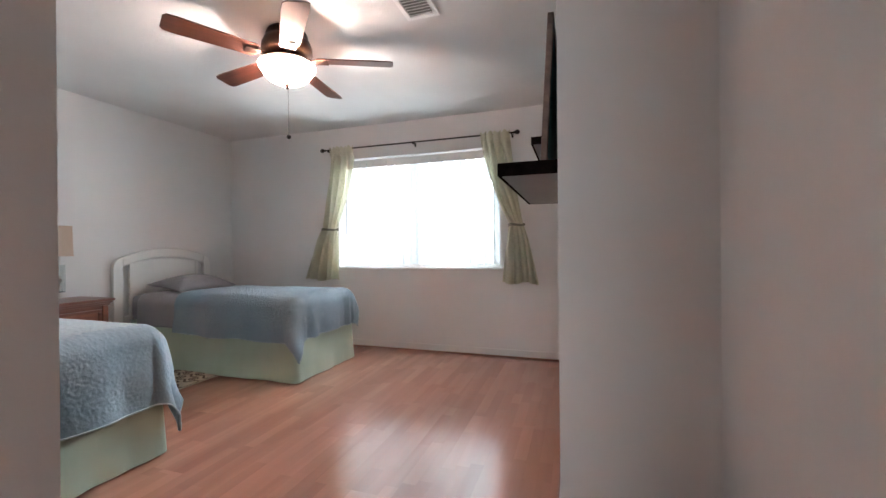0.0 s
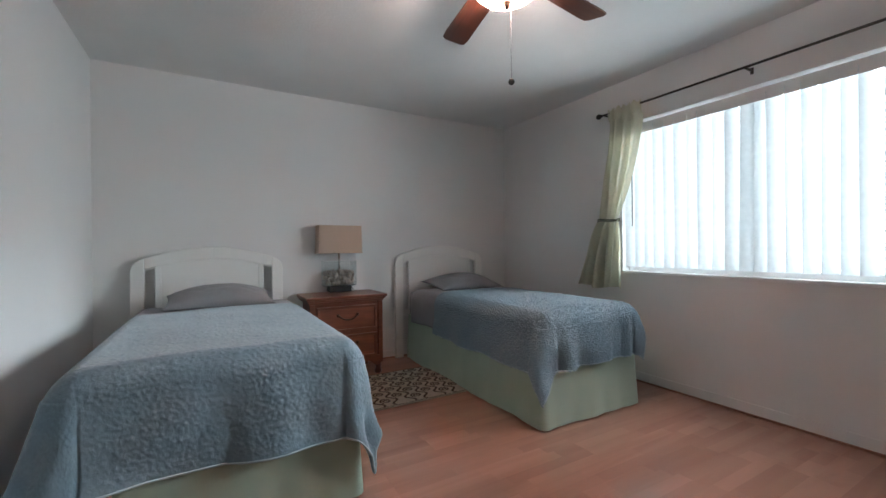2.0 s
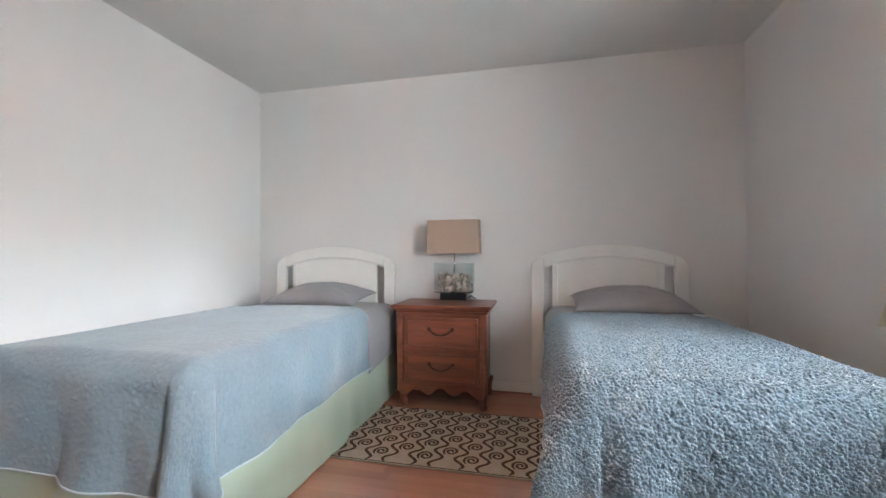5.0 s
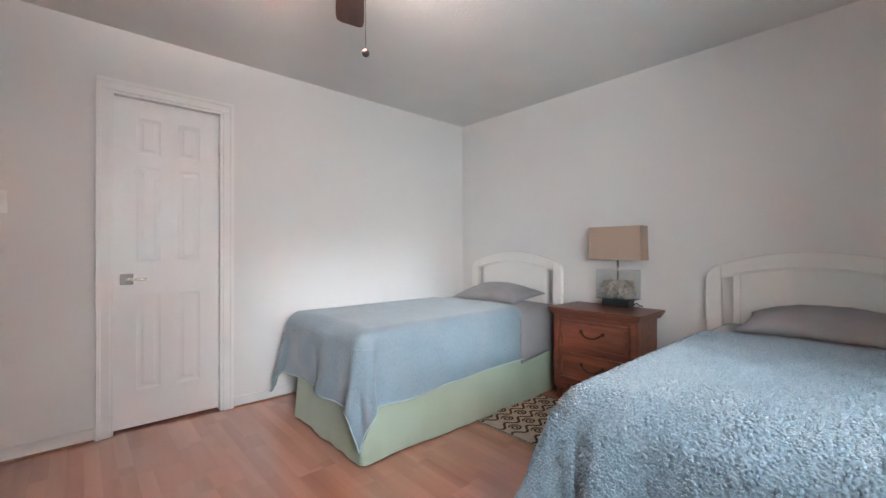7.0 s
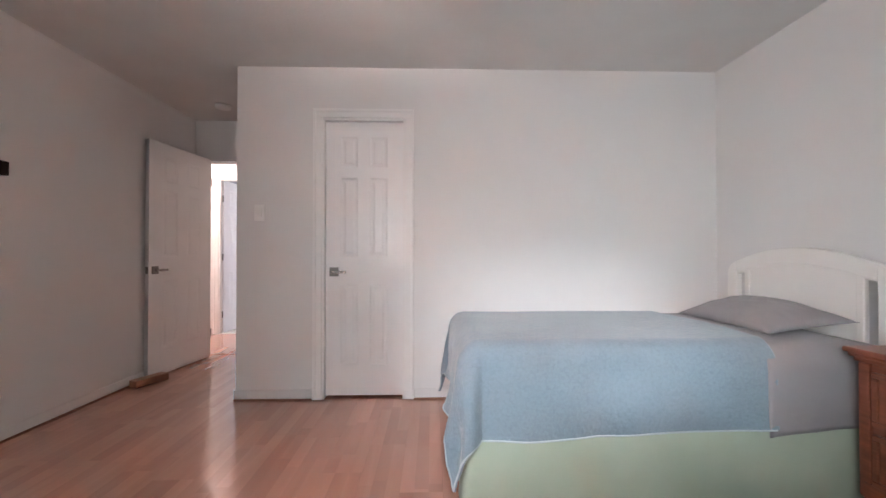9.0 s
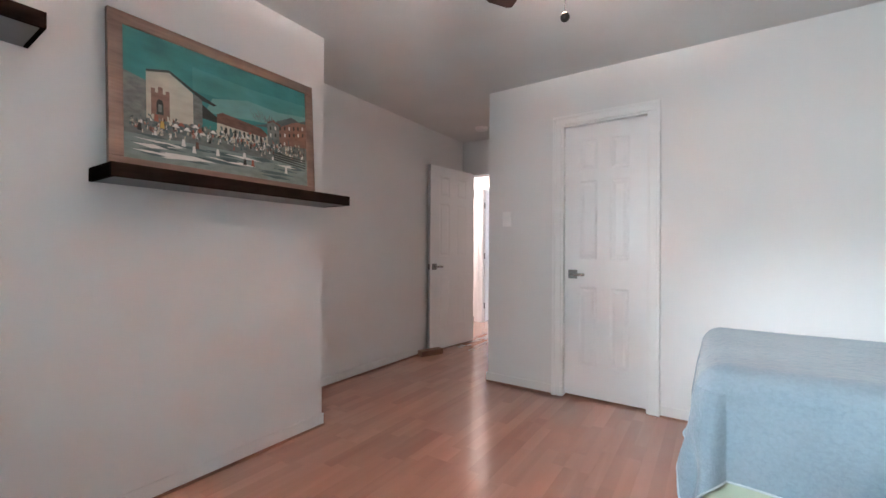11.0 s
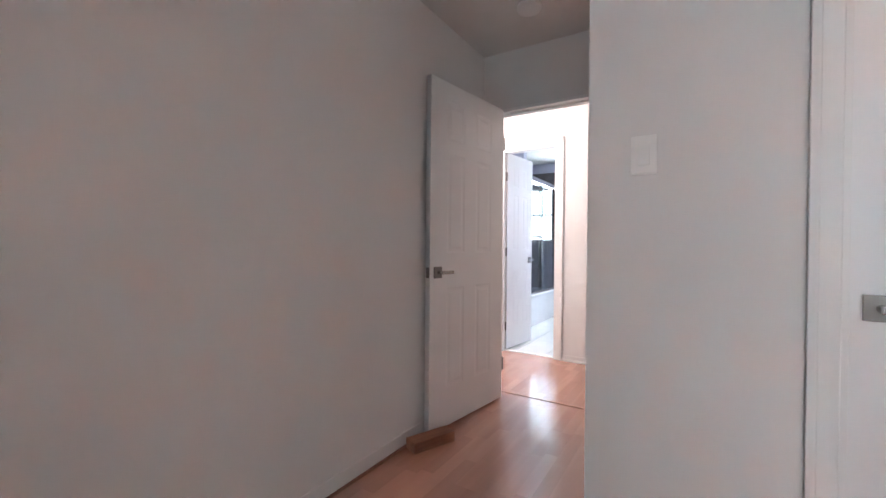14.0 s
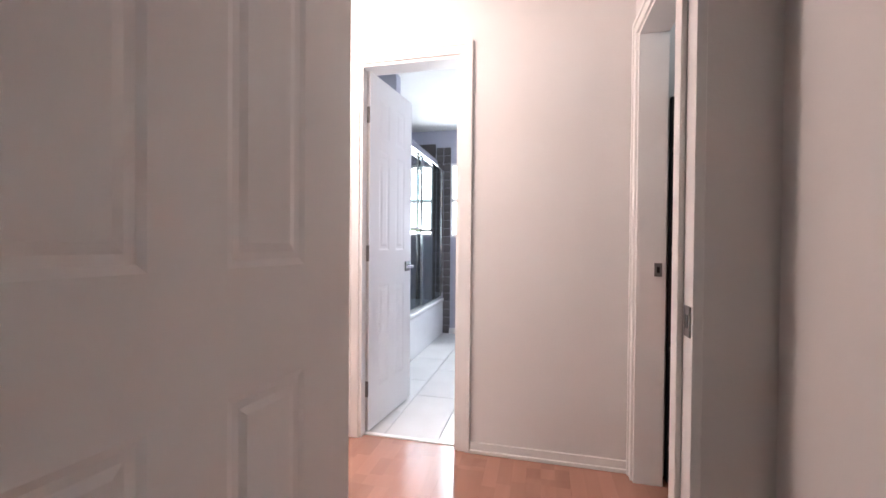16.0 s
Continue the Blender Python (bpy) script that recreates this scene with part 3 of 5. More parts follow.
# curtain rod, curtains and tiebacks
rod = thing("curtain_rod", "thin dark metal curtain rod with ball finials", "curtain rod", pose(0, N_ - 0.075, 2.185))
bm = bmesh.new()
tube(bm, [(-2.17, 0, 0), (-0.02, 0, 0)], 0.008, 12)
part("rod", bm, DARKMETAL, rod)
for s, x in ((-1, -2.17), (1, -0.02)):
    bm = bmesh.new()
    lathe(bm, [(0.001, -0.02), (0.012, -0.018), (0.012, -0.006), (0.020, 0.004), (0.023, 0.016), (0.019, 0.03), (0.008, 0.04), (0.001, 0.042)], 20, pose(x, 0, 0, 0, 90 * s, 0))
    part("finial", bm, DARKMETAL, rod, smooth=True)
for x in (-2.12, -1.085, -0.06):
    bm = bmesh.new()
    box(bm, x - 0.006, x + 0.006, -0.008, 0.072, -0.016, -0.004, 0.002)
    box(bm, x - 0.009, x + 0.009, 0.068, 0.0745, -0.032, 0.008, 0.002)
    part("bracket", bm, DARKMETAL, rod)


def curtain(label, top, tie, foot, lean):
    """A tied-back panel: spans of x at the rod, at the tie and at the hem."""
    z1, zt, z0 = 2.205, 1.30, 0.735
    c = thing("curtain", label, "curtain", pose(0, N_ - 0.075, 0), "curtains at the window")
    def f(u, v):
        z = z1 + (z0 - z1) * v
        vt = (z1 - zt) / (z1 - z0)
        if v < vt:
            k = (v / vt) ** 1.6
            a, b = top[0] + (tie[0] - top[0]) * k, top[1] + (tie[1] - top[1]) * k
            amp = 0.022 + 0.006 * math.sin(5 * v)
        else:
            k = ((v - vt) / (1 - vt)) ** 0.75
            a, b = tie[0] + (foot[0] - tie[0]) * k, tie[1] + (foot[1] - tie[1]) * k
            amp = 0.020 + 0.022 * k
        pinch = math.exp(-((v - vt) / 0.03) ** 2)
        ph = 2 * math.pi * 4.6 * u + 1.9 * math.sin(3 * v + 4 * u)
        y = amp * (1 - 0.5 * pinch) * math.sin(ph) + 0.012 * math.sin(2 * math.pi * 2.3 * u + 5 * v) + 0.012 * noise.noise(Vector((7 * u, 5 * v, lean)))
        if v < 0.06:
            y = 0.35 * y - 0.016 * (1 - v / 0.06) ** 0.3
        zz = z + 0.012 * math.sin(9 * u + lean) * v + (0.012 * math.sin(40 * u) * (0.03 - v) / 0.03 if v < 0.03 else 0)
        return Vector((a + (b - a) * u + 0.006 * math.cos(ph), y, zz))
    bm = bmesh.new()
    sheet(bm, 120, 90, f)
    part("cloth", bm, CURTAIN, c, smooth=True)
    bm = bmesh.new()
    mid, half = (tie[0] + tie[1]) / 2, (tie[1] - tie[0]) / 2 + 0.008
    tube(bm, [(mid + half * math.cos(a), 0.042 * math.sin(a), zt + 0.006 * math.sin(2 * a)) for a in [2 * math.pi * k / 28 for k in range(29)]], 0.006)
    tube(bm, [(mid + half * math.cos(a), 0.044 * math.sin(a), zt - 0.012 + 0.005 * math.cos(3 * a)) for a in [2 * math.pi * k / 28 for k in range(29)]], 0.005)
    part("tieback", bm, TIE, c, "grey-green cord tieback")
    return c


curtain("sage green voile curtain tied back beside the window", (-2.09, -1.785), (-2.19, -2.0), (-2.43, -1.96), 0.3)
curtain("sage green voile curtain tied back near the shelf", (-0.37, -0.07), (-0.085, 0.05), (-0.165, 0.19), 2.1)


# ---- beds ----
BEDW, BEDL = 0.87, 1.88


def arch(u, lo, rise, half):
    return lo + rise * (1 - (u / half) ** 2)


def bed(label, m, shift=0.0, south=0.0, group="twin beds"):
    """Head at x=0, foot at x=BEDL, centred on y=0."""
    b = thing("bed", label, "bed", m, group)
    half, d0, d1 = 0.517, -0.085, -0.045
    def outer(u):
        z = arch(u, 0.985, 0.115, half)
        e = half - abs(u)
        return z - (0.06 - math.sqrt(max(0.0, 0.0036 - (0.06 - e) ** 2)) if e < 0.06 else 0)
    def inner(u):
        return arch(u, 0.905, 0.105, half)
    head = new("headboard")
    head.parent = b
    head.location = (0, shift, 0)
    def slab(name, us, low, high, a, c):
        bm = bmesh.new()
        rows = [[bm.verts.new(p) for p in ((a, u, low(u)), (c, u, low(u)), (c, u, high(u)), (a, u, high(u)))] for u in us]
        for p, q in zip(rows, rows[1:]):
            for n in range(4):
                bm.faces.new((p[n], p[(n + 1) % 4], q[(n + 1) % 4], q[n]))
        bm.faces.new(rows[0]), bm.faces.new(rows[-1])
        ob = part(name, bm, HEAD, head)
        bev = ob.modifiers.new("soft", "BEVEL")
        bev.width, bev.segments, bev.limit_method, bev.angle_limit = 0.006, 2, "ANGLE", radians(50)
        return ob
    ins = half - 0.085
    slab("post", [-half + (half - ins) * k / 10 for k in range(11)], lambda u: 0.0, outer, d0, d1)
    slab("post", [ins + (half - ins) * k / 10 for k in range(11)], lambda u: 0.0, outer, d0, d1)
    slab("arched_rail", [-ins + 2 * ins * k / 28 for k in range(29)], inner, outer, d0, d1)
    slab("arched_trim", [-ins + 2 * ins * k / 28 for k in range(29)], lambda u: inner(u) - 0.010, lambda u: inner(u) + 0.002, d0 + 0.008, d1 - 0.006)
    pw = ins - 0.062
    slab("headboard_panel", [-pw + 2 * pw * k / 24 for k in range(25)], lambda u: 0.42, lambda u: inner(u) - 0.006, d0 + 0.010, d1 - 0.012)
    for s in (-1, 1):
        slab("panel_stile", sorted((s * pw, s * (pw - 0.04))), lambda u: 0.42, lambda u: inner(u) - 0.004, d0 + 0.006, d1 - 0.006)
    slab("lower_rail", [-ins, ins], lambda u: 0.40, lambda u: 0.46, d0, d1)
    # box and mattress
    bm = bmesh.new()
    box(bm, 0, BEDL - 0.02, -BEDW / 2 + 0.02, BEDW / 2 - 0.02, 0.16, 0.40, 0.03)
    part("box_spring", bm, GREY, b)
    bm = bmesh.new()
    box(bm, 0, BEDL, -BEDW / 2 - south, BEDW / 2, 0.42, 0.665, 0.065)
    part("mattress", bm, GREY, b, "grey-sheeted mattress")
    # skirt: three sides of hanging cloth
    bm = bmesh.new()
    seg = [BEDL, BEDW, BEDL]
    total = sum(seg)
    def f(u, v):
        s = u * total
        z = 0.42 * (1 - v) + 0.008
        flare = 0.008 * v
        wob = (0.002 + 0.022 * v * v) * (noise.noise(Vector((s * 3.1, 0.2, 0.5 + v))) + 0.5 * noise.noise(Vector((s * 9, 1.2, v))))
        o = flare + wob - 0.012 * (1 - v)
        r = 0.03
        if s < seg[0] - r:
            return Vector((s, -BEDW / 2 - o, z))
        if s < seg[0] + r:
            a = (s - seg[0] + r) / (2 * r) * math.pi / 2
            return Vector((BEDL - r + (r + o) * math.sin(a), -BEDW / 2 + r - (r + o) * math.cos(a), z))
        if s < seg[0] + seg[1] - r:
            return Vector((BEDL + o, -BEDW / 2 + s - seg[0], z))
        if s < seg[0] + seg[1] + r:
            a = (s - seg[0] - seg[1] + r) / (2 * r) * math.pi / 2
            return Vector((BEDL - r + (r + o) * math.cos(a), BEDW / 2 - r + (r + o) * math.sin(a), z))
        return Vector((BEDL - (s - seg[0] - seg[1]), BEDW / 2 + o, z))
    sheet(bm, 260, 14, f)
    sk = part("bed_skirt", bm, GREEN, b, "plain sage green bed skirt", True)
    return b


def pile(spots, material, parent, radius, height, seed):
    """Woolly pile: one small leaning tuft at each spot (place, normal) of the cloth."""
    rnd = np.random.default_rng(int(seed * 10) + 1)
    p = np.array([q[0][:] for q in spots])
    n = np.array([q[1][:] for q in spots])
    n[n[:, 2] < -0.2] *= -1
    side = np.cross(n, np.array((0.31, 0.87, 0.38)))
    side /= np.linalg.norm(side, axis=1)[:, None] + 1e-9
    other = np.cross(n, side)
    count = len(p)
    turn = rnd.uniform(0, 2 * math.pi, count)[:, None]
    lean = (np.cos(turn) * side + np.sin(turn) * other) * radius * rnd.uniform(0.2, 1.0, count)[:, None]
    off = rnd.normal(0, radius * 0.35, (count, 2))
    p = p + side * off[:, :1] + other * off[:, 1:]
    tall = (height * rnd.uniform(0.45, 1.25, count))[:, None]
    wide = (radius * rnd.uniform(0.75, 1.2, count))[:, None]
    rings = []
    for up, out, shift in ((-0.25, 1.0, 0.0), (0.65, 0.78, 0.6)):
        for k in range(4):
            a = turn + k * math.pi / 2
            rings.append(p + n * tall * up + lean * shift + (np.cos(a) * side * (1.3 if k % 2 else 0.8) + np.sin(a) * other) * wide * out)
    rings.append(p + n * tall + lean)
    verts = np.stack(rings, 1).reshape(-1, 3)
    quads = np.array([(k, (k + 1) % 4, 4 + (k + 1) % 4, 4 + k) for k in range(4)])
    tips = np.array([(4 + k, 4 + (k + 1) % 4, 8) for k in range(4)])
    base = (np.arange(count) * 9)[:, None, None]
    faces = (quads[None] + base).reshape(-1, 4).tolist() + (tips[None] + base).reshape(-1, 3).tolist()
    me = bpy.data.meshes.new("fleece_nap")
    me.from_pydata(verts.tolist(), [], faces)
    me.materials.append(material)
    me.polygons.foreach_set("use_smooth", np.ones(len(faces), dtype=bool))
    ob = new("fleece_nap", me)
    ob.parent = parent
    tagged(ob, "short woolly blue-grey pile", kind="stuff")


def drape(name, label, category, m, material, x0, x1, drops, top, res, tuft, corner, seed, hem=None, bulge=0.0, gap=0.018, rise=0.0, tuft_size=(0.006, 0.006), folds=0.015, south=0.0, lumps=47):
    """Cloth laid over the mattress and hanging at -y, at +y and (drops[2]) beyond the foot; head end at x0, foot edge x1."""
    t = thing(name, label, category, m)
    R = 0.088
    ey = BEDW / 2 + gap - R
    ex = x1 + 0.018 - R
    foot = drops[2]
    lo_s, hi_s = x0, (ex + foot if foot else x1)
    def f(u, v):
        s = lo_s + (hi_s - lo_s) * u
        tt = -(ey + south + drops[0]) + (2 * ey + south + drops[0] + drops[1] * (1 - rise * (1 - u) ** 0.8)) * v
        wav = 0.020 * noise.noise(Vector((s * 2.4, seed, tt * 1.2)))
        a = max(0.0, s - ex) if foot else 0.0
        side = ey + south if tt < 0 else ey
        b = max(0.0, abs(tt) - side)
        sg = 1 if tt > 0 else -1
        if b:
            b = max(0.0, b + wav * min(1, b * 4))
        r = math.hypot(a, b)
        bx, by = min(s, ex) if foot else s, sg * min(abs(tt), side)
        crown = 0.012 * math.cos(math.pi * min(1, abs(tt) / (BEDW / 2)) / 2) + 0.006 * noise.noise(Vector((s * 3.5, tt * 3.5, seed)))
        p = Vector((bx, by, top + crown * (1 if r == 0 else max(0, 1 - r / 0.05))))
        if r > 0:
            q = R * math.pi / 2
            if r < q:
                out, down = R * math.sin(r / R), R * (1 - math.cos(r / R))
            else:
                out, down = R, R + (r - q)
            hang = max(0.0, r - q * 0.6)
            th = math.atan2(b, a)
            both = math.sin(2 * th)
            fold = 0.5 + 0.5 * math.cos(4 * th + 0.6 * seed)
            flare = hang * ((0.05 if tuft else 0.02) + both * (0.09 + corner * fold))
            flare += hang * (0.10 if tuft else 0.05) * noise.noise(Vector((s * 5.2, tt * 5.2, seed + 3)))
            if not both and hang:
                along = s if b else tt
                flare += hang * (0.05 * math.sin(along * 9 + seed) + (folds if not b else 0.015) * math.sin(along * 23 + 2 * seed + 3 * noise.noise(Vector((along * 4, seed, 1)))))
            if tt < 0:
                flare += hang * bulge * min(1.0, max(0.0, (s - x0) / (x1 - x0))) ** 0.5 * math.sin(th)
            flare = max(flare, -0.004)
            out += flare
            down = R + math.sqrt(max(0.0, (max(0.0, r - q)) ** 2 - (0.8 * flare) ** 2)) if r > q else down
            d = Vector((a, sg * b, 0)) / r
            p += d * out
            p.z -= down
            p.z = max(p.z, 0.03)
        if tuft:
            # puffy lumps with creases between them
            k = tuft * (0.3 * abs(noise.noise(Vector((s * 21, tt * 21, seed)))) + abs(noise.noise(Vector((s * lumps, tt * lumps, seed + 9)))) + 0.6 * abs(noise.noise(Vector((s * 1.9 * lumps, tt * 1.9 * lumps, seed + 5)))) - 0.25)
            d = Vector((a, sg * b, 0.0))
            nrm = (d / r * min(1.0, r / R) + Vector((0, 0, max(0.0, 1 - r / R)))).normalized() if r > 0 else Vector((0, 0, 1))
            p += nrm * k
        return p
    nu, nv = int((hi_s - lo_s) / res), int((2 * ey + south + drops[0] + drops[1]) / res)
    bm = bmesh.new()
    rows = sheet(bm, nu, nv, f)
    edge = [v.co.copy() for v in rows[0]] + [row[-1].co.copy() for row in rows[1:]] + [v.co.copy() for v in reversed(rows[-1][:-1])]
    bm.normal_update()
    spots = [(v.co.copy(), v.normal.copy()) for v in bm.verts] if tuft else []
    ob = part("cloth", bm, material, t, smooth=True)
    if tuft and tuft_size:
        pile(spots, material, t, *tuft_size, seed)
    sol = ob.modifiers.new("thick", "SOLIDIFY")
    sol.thickness, sol.offset = (0.012 if tuft else 0.004), -1.0
    if hem:
        bm = bmesh.new()
        tube(bm, edge[::3], 0.0042, 6)
        part("hem", bm, hem, t, "pale bound edge", True)
    return t


def pillow(label, m):
    p = thing("pillow", label, "pillow", m, "pillows on the beds")
    L, Wd, Hh = 0.225, 0.35, 0.112
    def surf(sign):
        def f(u, v):
            a, b = 2 * u - 1, 2 * v - 1
            px = a * (0.89 + 0.11 * b * b)
            py = b * (0.93 + 0.07 * a * a)
            k = max(0.0, (1 - a * a)) ** 0.5 * max(0.0, (1 - b * b)) ** 0.6
            wr = 0.010 * noise.noise(Vector((5 * a, 4 * b, sign + 2))) * k
            return Vector((px * L, py * Wd, sign * Hh * k * (1.0 if sign > 0 else 0.22) + wr))
        return f
    bm = bmesh.new()
    sheet(bm, 36, 36, surf(1))
    sheet(bm, 36, 36, surf(-1))
    bmesh.ops.remove_doubles(bm, verts=bm.verts[:], dist=0.0005)
    part("pillow_case", bm, GREY, p, smooth=True)
    return p


BEDS = ((-3.44, 0.868, 0), (-3.475, 2.84, 1))
beds = []
for (x, y, k), place in zip(BEDS, ("white twin bed with arched headboard, beside the closet wall", "white twin bed with arched headboard, below the window")):
    m = pose(x, y, 0)
    bed(place, m, (-0.128, -0.025)[k], (0.15, 0.0)[k])
    drape("sheet", "grey sheet folded over the mattress", "sheet", m, GREY, 0.13, (0.60, 0.66)[k], (0.34, 0.43, 0), 0.672, 0.02, 0, 0, 2.0 + k, None, 0.0, 0.018, 0.1, south=(0.15, 0.0)[k])
    drape("blanket", "blue-grey sherpa blanket draped over the bed", "blanket", m, FLEECE, (0.56, 0.60)[k], BEDL, ((0.44, 0.46), (0.40, 0.17))[k] + ((0.45, 0.385)[k],), 0.688, (0.0055, 0.0078)[k], (0.0040, 0.0050)[k], 0.22, 0.7 + 3 * k, HEM, (0.10, 0.02)[k], south=(0.15, 0.0)[k], gap=(0.008, 0.014)[k], rise=(0.10, 0.1)[k], lumps=(76, 47)[k], tuft_size=(None, (0.0058, 0.0049))[k], folds=(0.02, 0.08)[k])
    pillow("flat grey pillow leaning by the headboard", pose(x + 0.225, y + (-0.075, 0.06)[k], 0.715, 0, 7, 0))


# ---- nightstand with lamp ----
def nightstand(m):
    """Back at x=0, front at x=0.40, centred on y=0."""
    n = thing("nightstand", "reddish-brown cherry nightstand with two drawers", "nightstand", m)
    D, Wd, Ht = 0.385, 0.285, 0.69
    bm = bmesh.new()
    box(bm, 0.0, D, -Wd, Wd, 0.13, 0.635, 0.006)
    part("carcass", bm, NS, n)
    for s in (-1, 1):
        bm = bmesh.new()
        box(bm, D - 0.05, D + 0.012, s * Wd - 0.022, s * Wd + 0.022, 0.10, 0.634, 0.008)
        part("corner_post", bm, NS, n)
    bm = bmesh.new()
    box(bm, -0.005, D + 0.022, -Wd - 0.030, Wd + 0.030, 0.635, 0.652, 0.006)
    box(bm, -0.005, D + 0.034, -Wd - 0.042, Wd + 0.042, 0.652, 0.668, 0.007)
    box(bm, -0.005, D + 0.046, -Wd - 0.052, Wd + 0.052, 0.668, Ht, 0.007)
    part("top", bm, NS, n, "moulded cherry top")
    for z0, z1 in ((0.395, 0.605), (0.165, 0.365)):
        dr = new("drawer")
        dr.parent = n
        bm = bmesh.new()
        box(bm, D, D + 0.012, -Wd + 0.035, Wd - 0.035, z0, z1, 0.004)
        part("drawer_front", bm, NS, dr)
        bm = bmesh.new()
        y, t = Wd - 0.035, 0.022
        for a in ((-y, y, z0, z0 + t), (-y, y, z1 - t, z1), (-y, -y + t, z0 + t, z1 - t), (y - t, y, z0 + t, z1 - t)):
            box(bm, D + 0.010, D + 0.022, *a, 0.004)
        part("drawer_moulding", bm, NS, dr)
        bm = bmesh.new()
        zc = (z0 + z1) / 2 + 0.012
        pts = []
        for k in range(25):
            u = -1 + k / 12
            pts.append((D + 0.014 + 0.024 * (1 - u ** 6), 0.078 * u, zc + 0.008 - 0.026 * (1 - u * u) ** 1.2 + 0.012 * abs(u) ** 6))
        tube(bm, pts, 0.0065)
        for s in (-1, 1):
            bmesh.ops.create_uvsphere(bm, u_segments=12, v_segments=8, radius=0.014, matrix=pose(D + 0.016, s * 0.08, zc + 0.018))
        part("pull", bm, BRONZE, dr, "dark bronze bail pull", True)
    # scalloped apron
    bm = bmesh.new()
    pts = [(-Wd, 0.165), (-Wd, 0.09)]
    for k in range(41):
        u = -1 + k / 20
        pts.append((u * (Wd - 0.03), 0.10 + 0.022 * math.cos(u * math.pi * 3) + 0.018 * (1 - abs(u))))
    pts += [(Wd, 0.09), (Wd, 0.165)]
    prism(bm, pts, "x", D - 0.012, D + 0.014)
    part("apron", bm, NS, n, "scalloped apron")
    for sx, sy in ((D - 0.03, -1), (D - 0.03, 1), (0.03, -1), (0.03, 1)):
        bm = bmesh.new()
        lathe(bm, [(0.001, 0.0), (0.026, 0.0), (0.032, 0.02), (0.022, 0.05), (0.026, 0.085), (0.036, 0.135), (0.001, 0.137)], 16, pose(sx, sy * (Wd - 0.01), 0))
        part("foot", bm, NS, n, smooth=True)
    return n


NSX, NSY = -3.535, 1.71
nightstand(pose(NSX, NSY, 0))
lamp = thing("table_lamp", "table lamp with beige rectangular shade and glass base of shells", "lamp", pose(-3.485, 1.735, 0.692))
bm = bmesh.new()
box(bm, -0.055, 0.055, -0.098, 0.098, 0, 0.052, 0.003)
part("base", bm, BLACK, lamp, "black lacquered foot")
bm = bmesh.new()
for s in (-1, 1):
    box(bm, s * 0.062 - 0.003, s * 0.062 + 0.003, -0.142, 0.142, 0.054, 0.275)
    box(bm, -0.058, 0.058, s * 0.139 - 0.003, s * 0.139 + 0.003, 0.054, 0.275)
part("glass_box", bm, THINGLASS, lamp, "clear glass box").visible_shadow = False
bm = bmesh.new()
box(bm, -0.058, 0.058, -0.135, 0.135, 0.0535, 0.0585)
part("glass_bottom", bm, BLACK, lamp)
random.seed(3)
bm = bmesh.new()
rows = []
for j in range(9):
    v = j / 8
    rows.append([bm.verts.new((0.022 * v * math.cos(a) * (1 + 0.08 * math.cos(9 * a)), 0.026 * v * math.sin(a) * (1 + 0.08 * math.cos(9 * a)), 0.016 * (1 - v ** 2))) for a in [2 * math.pi * k / 18 for k in range(18)]])
for p, q in zip(rows[1:], rows[2:]):
    for k in range(18):
        bm.faces.new((p[k], p[(k + 1) % 18], q[(k + 1) % 18], q[k]))
bm.faces.new(rows[1])
for v in rows[0]:
    bm.verts.remove(v)
shell_mesh = finish("shell", bm, SHELLM, True)
for k in range(230):
    ob = new("shell", shell_mesh)
    ob.parent = lamp
    s = random.uniform(0.7, 1.3)
    z = 0.068 + 0.108 * random.random()
    ob.matrix_basis = pose(random.uniform(-0.036, 0.036), random.uniform(-0.112, 0.112), z, random.uniform(0, 360), random.uniform(0, 360), random.uniform(0, 360)) @ Matrix.Diagonal((s, s, s, 1))
bm = bmesh.new()
tube(bm, [(0, 0, 0.10), (0, 0, 0.40)], 0.007, 12)
cyl(bm, pose(0, 0, 0.17), 0.022, 0.014, 0.02, 16)
part("stem", bm, CHROME, lamp, "chrome stem", True)
bm = bmesh.new()
z0, z1, ax, ay, bx_, by_ = 0.345, 0.593, 0.070, 0.195, 0.067, 0.189
for t0 in (0.0, 0.003):
    lo_ = [bm.verts.new((x, y, z0)) for x, y in ((-ax + t0, -ay + t0), (ax - t0, -ay + t0), (ax - t0, ay - t0), (-ax + t0, ay - t0))]
    hi_ = [bm.verts.new((x, y, z1)) for x, y in ((-bx_ + t0, -by_ + t0), (bx_ - t0, -by_ + t0), (bx_ - t0, by_ - t0), (-bx_ + t0, by_ - t0))]
    for n in range(4):
        bm.faces.new((lo_[n], lo_[(n + 1) % 4], hi_[(n + 1) % 4], hi_[n]))
shade = part("shade", bm, SHADE, lamp, "beige linen rectangular shade")
bm = bmesh.new()
for z, p, q in ((z0, ax + 0.002, ay + 0.002), (z1 - 0.008, bx_ + 0.002, by_ + 0.002)):
    for a in ((-p, p, -q, -q + 0.0035), (-p, p, q - 0.0035, q), (-p, -p + 0.0035, -q + 0.0035, q - 0.0035), (p - 0.0035, p, -q + 0.0035, q - 0.0035)):
        box(bm, *a, z, z + 0.008)
box(bm, -ax + 0.004, ax - 0.004, -0.003, 0.003, 0.395, 0.400)
part("shade_trim", bm, SHADE, shade)
cord = bmesh.new()
tube(cord, [(-0.02, 0.10, 0.012), (-0.03, 0.125, 0.03), (-0.045, 0.14, 0.012), (-0.06, 0.15, 0.006), (-0.07, 0.15, 0.004)], 0.004)
part("cord", cord, BLACK, lamp, "black cord")


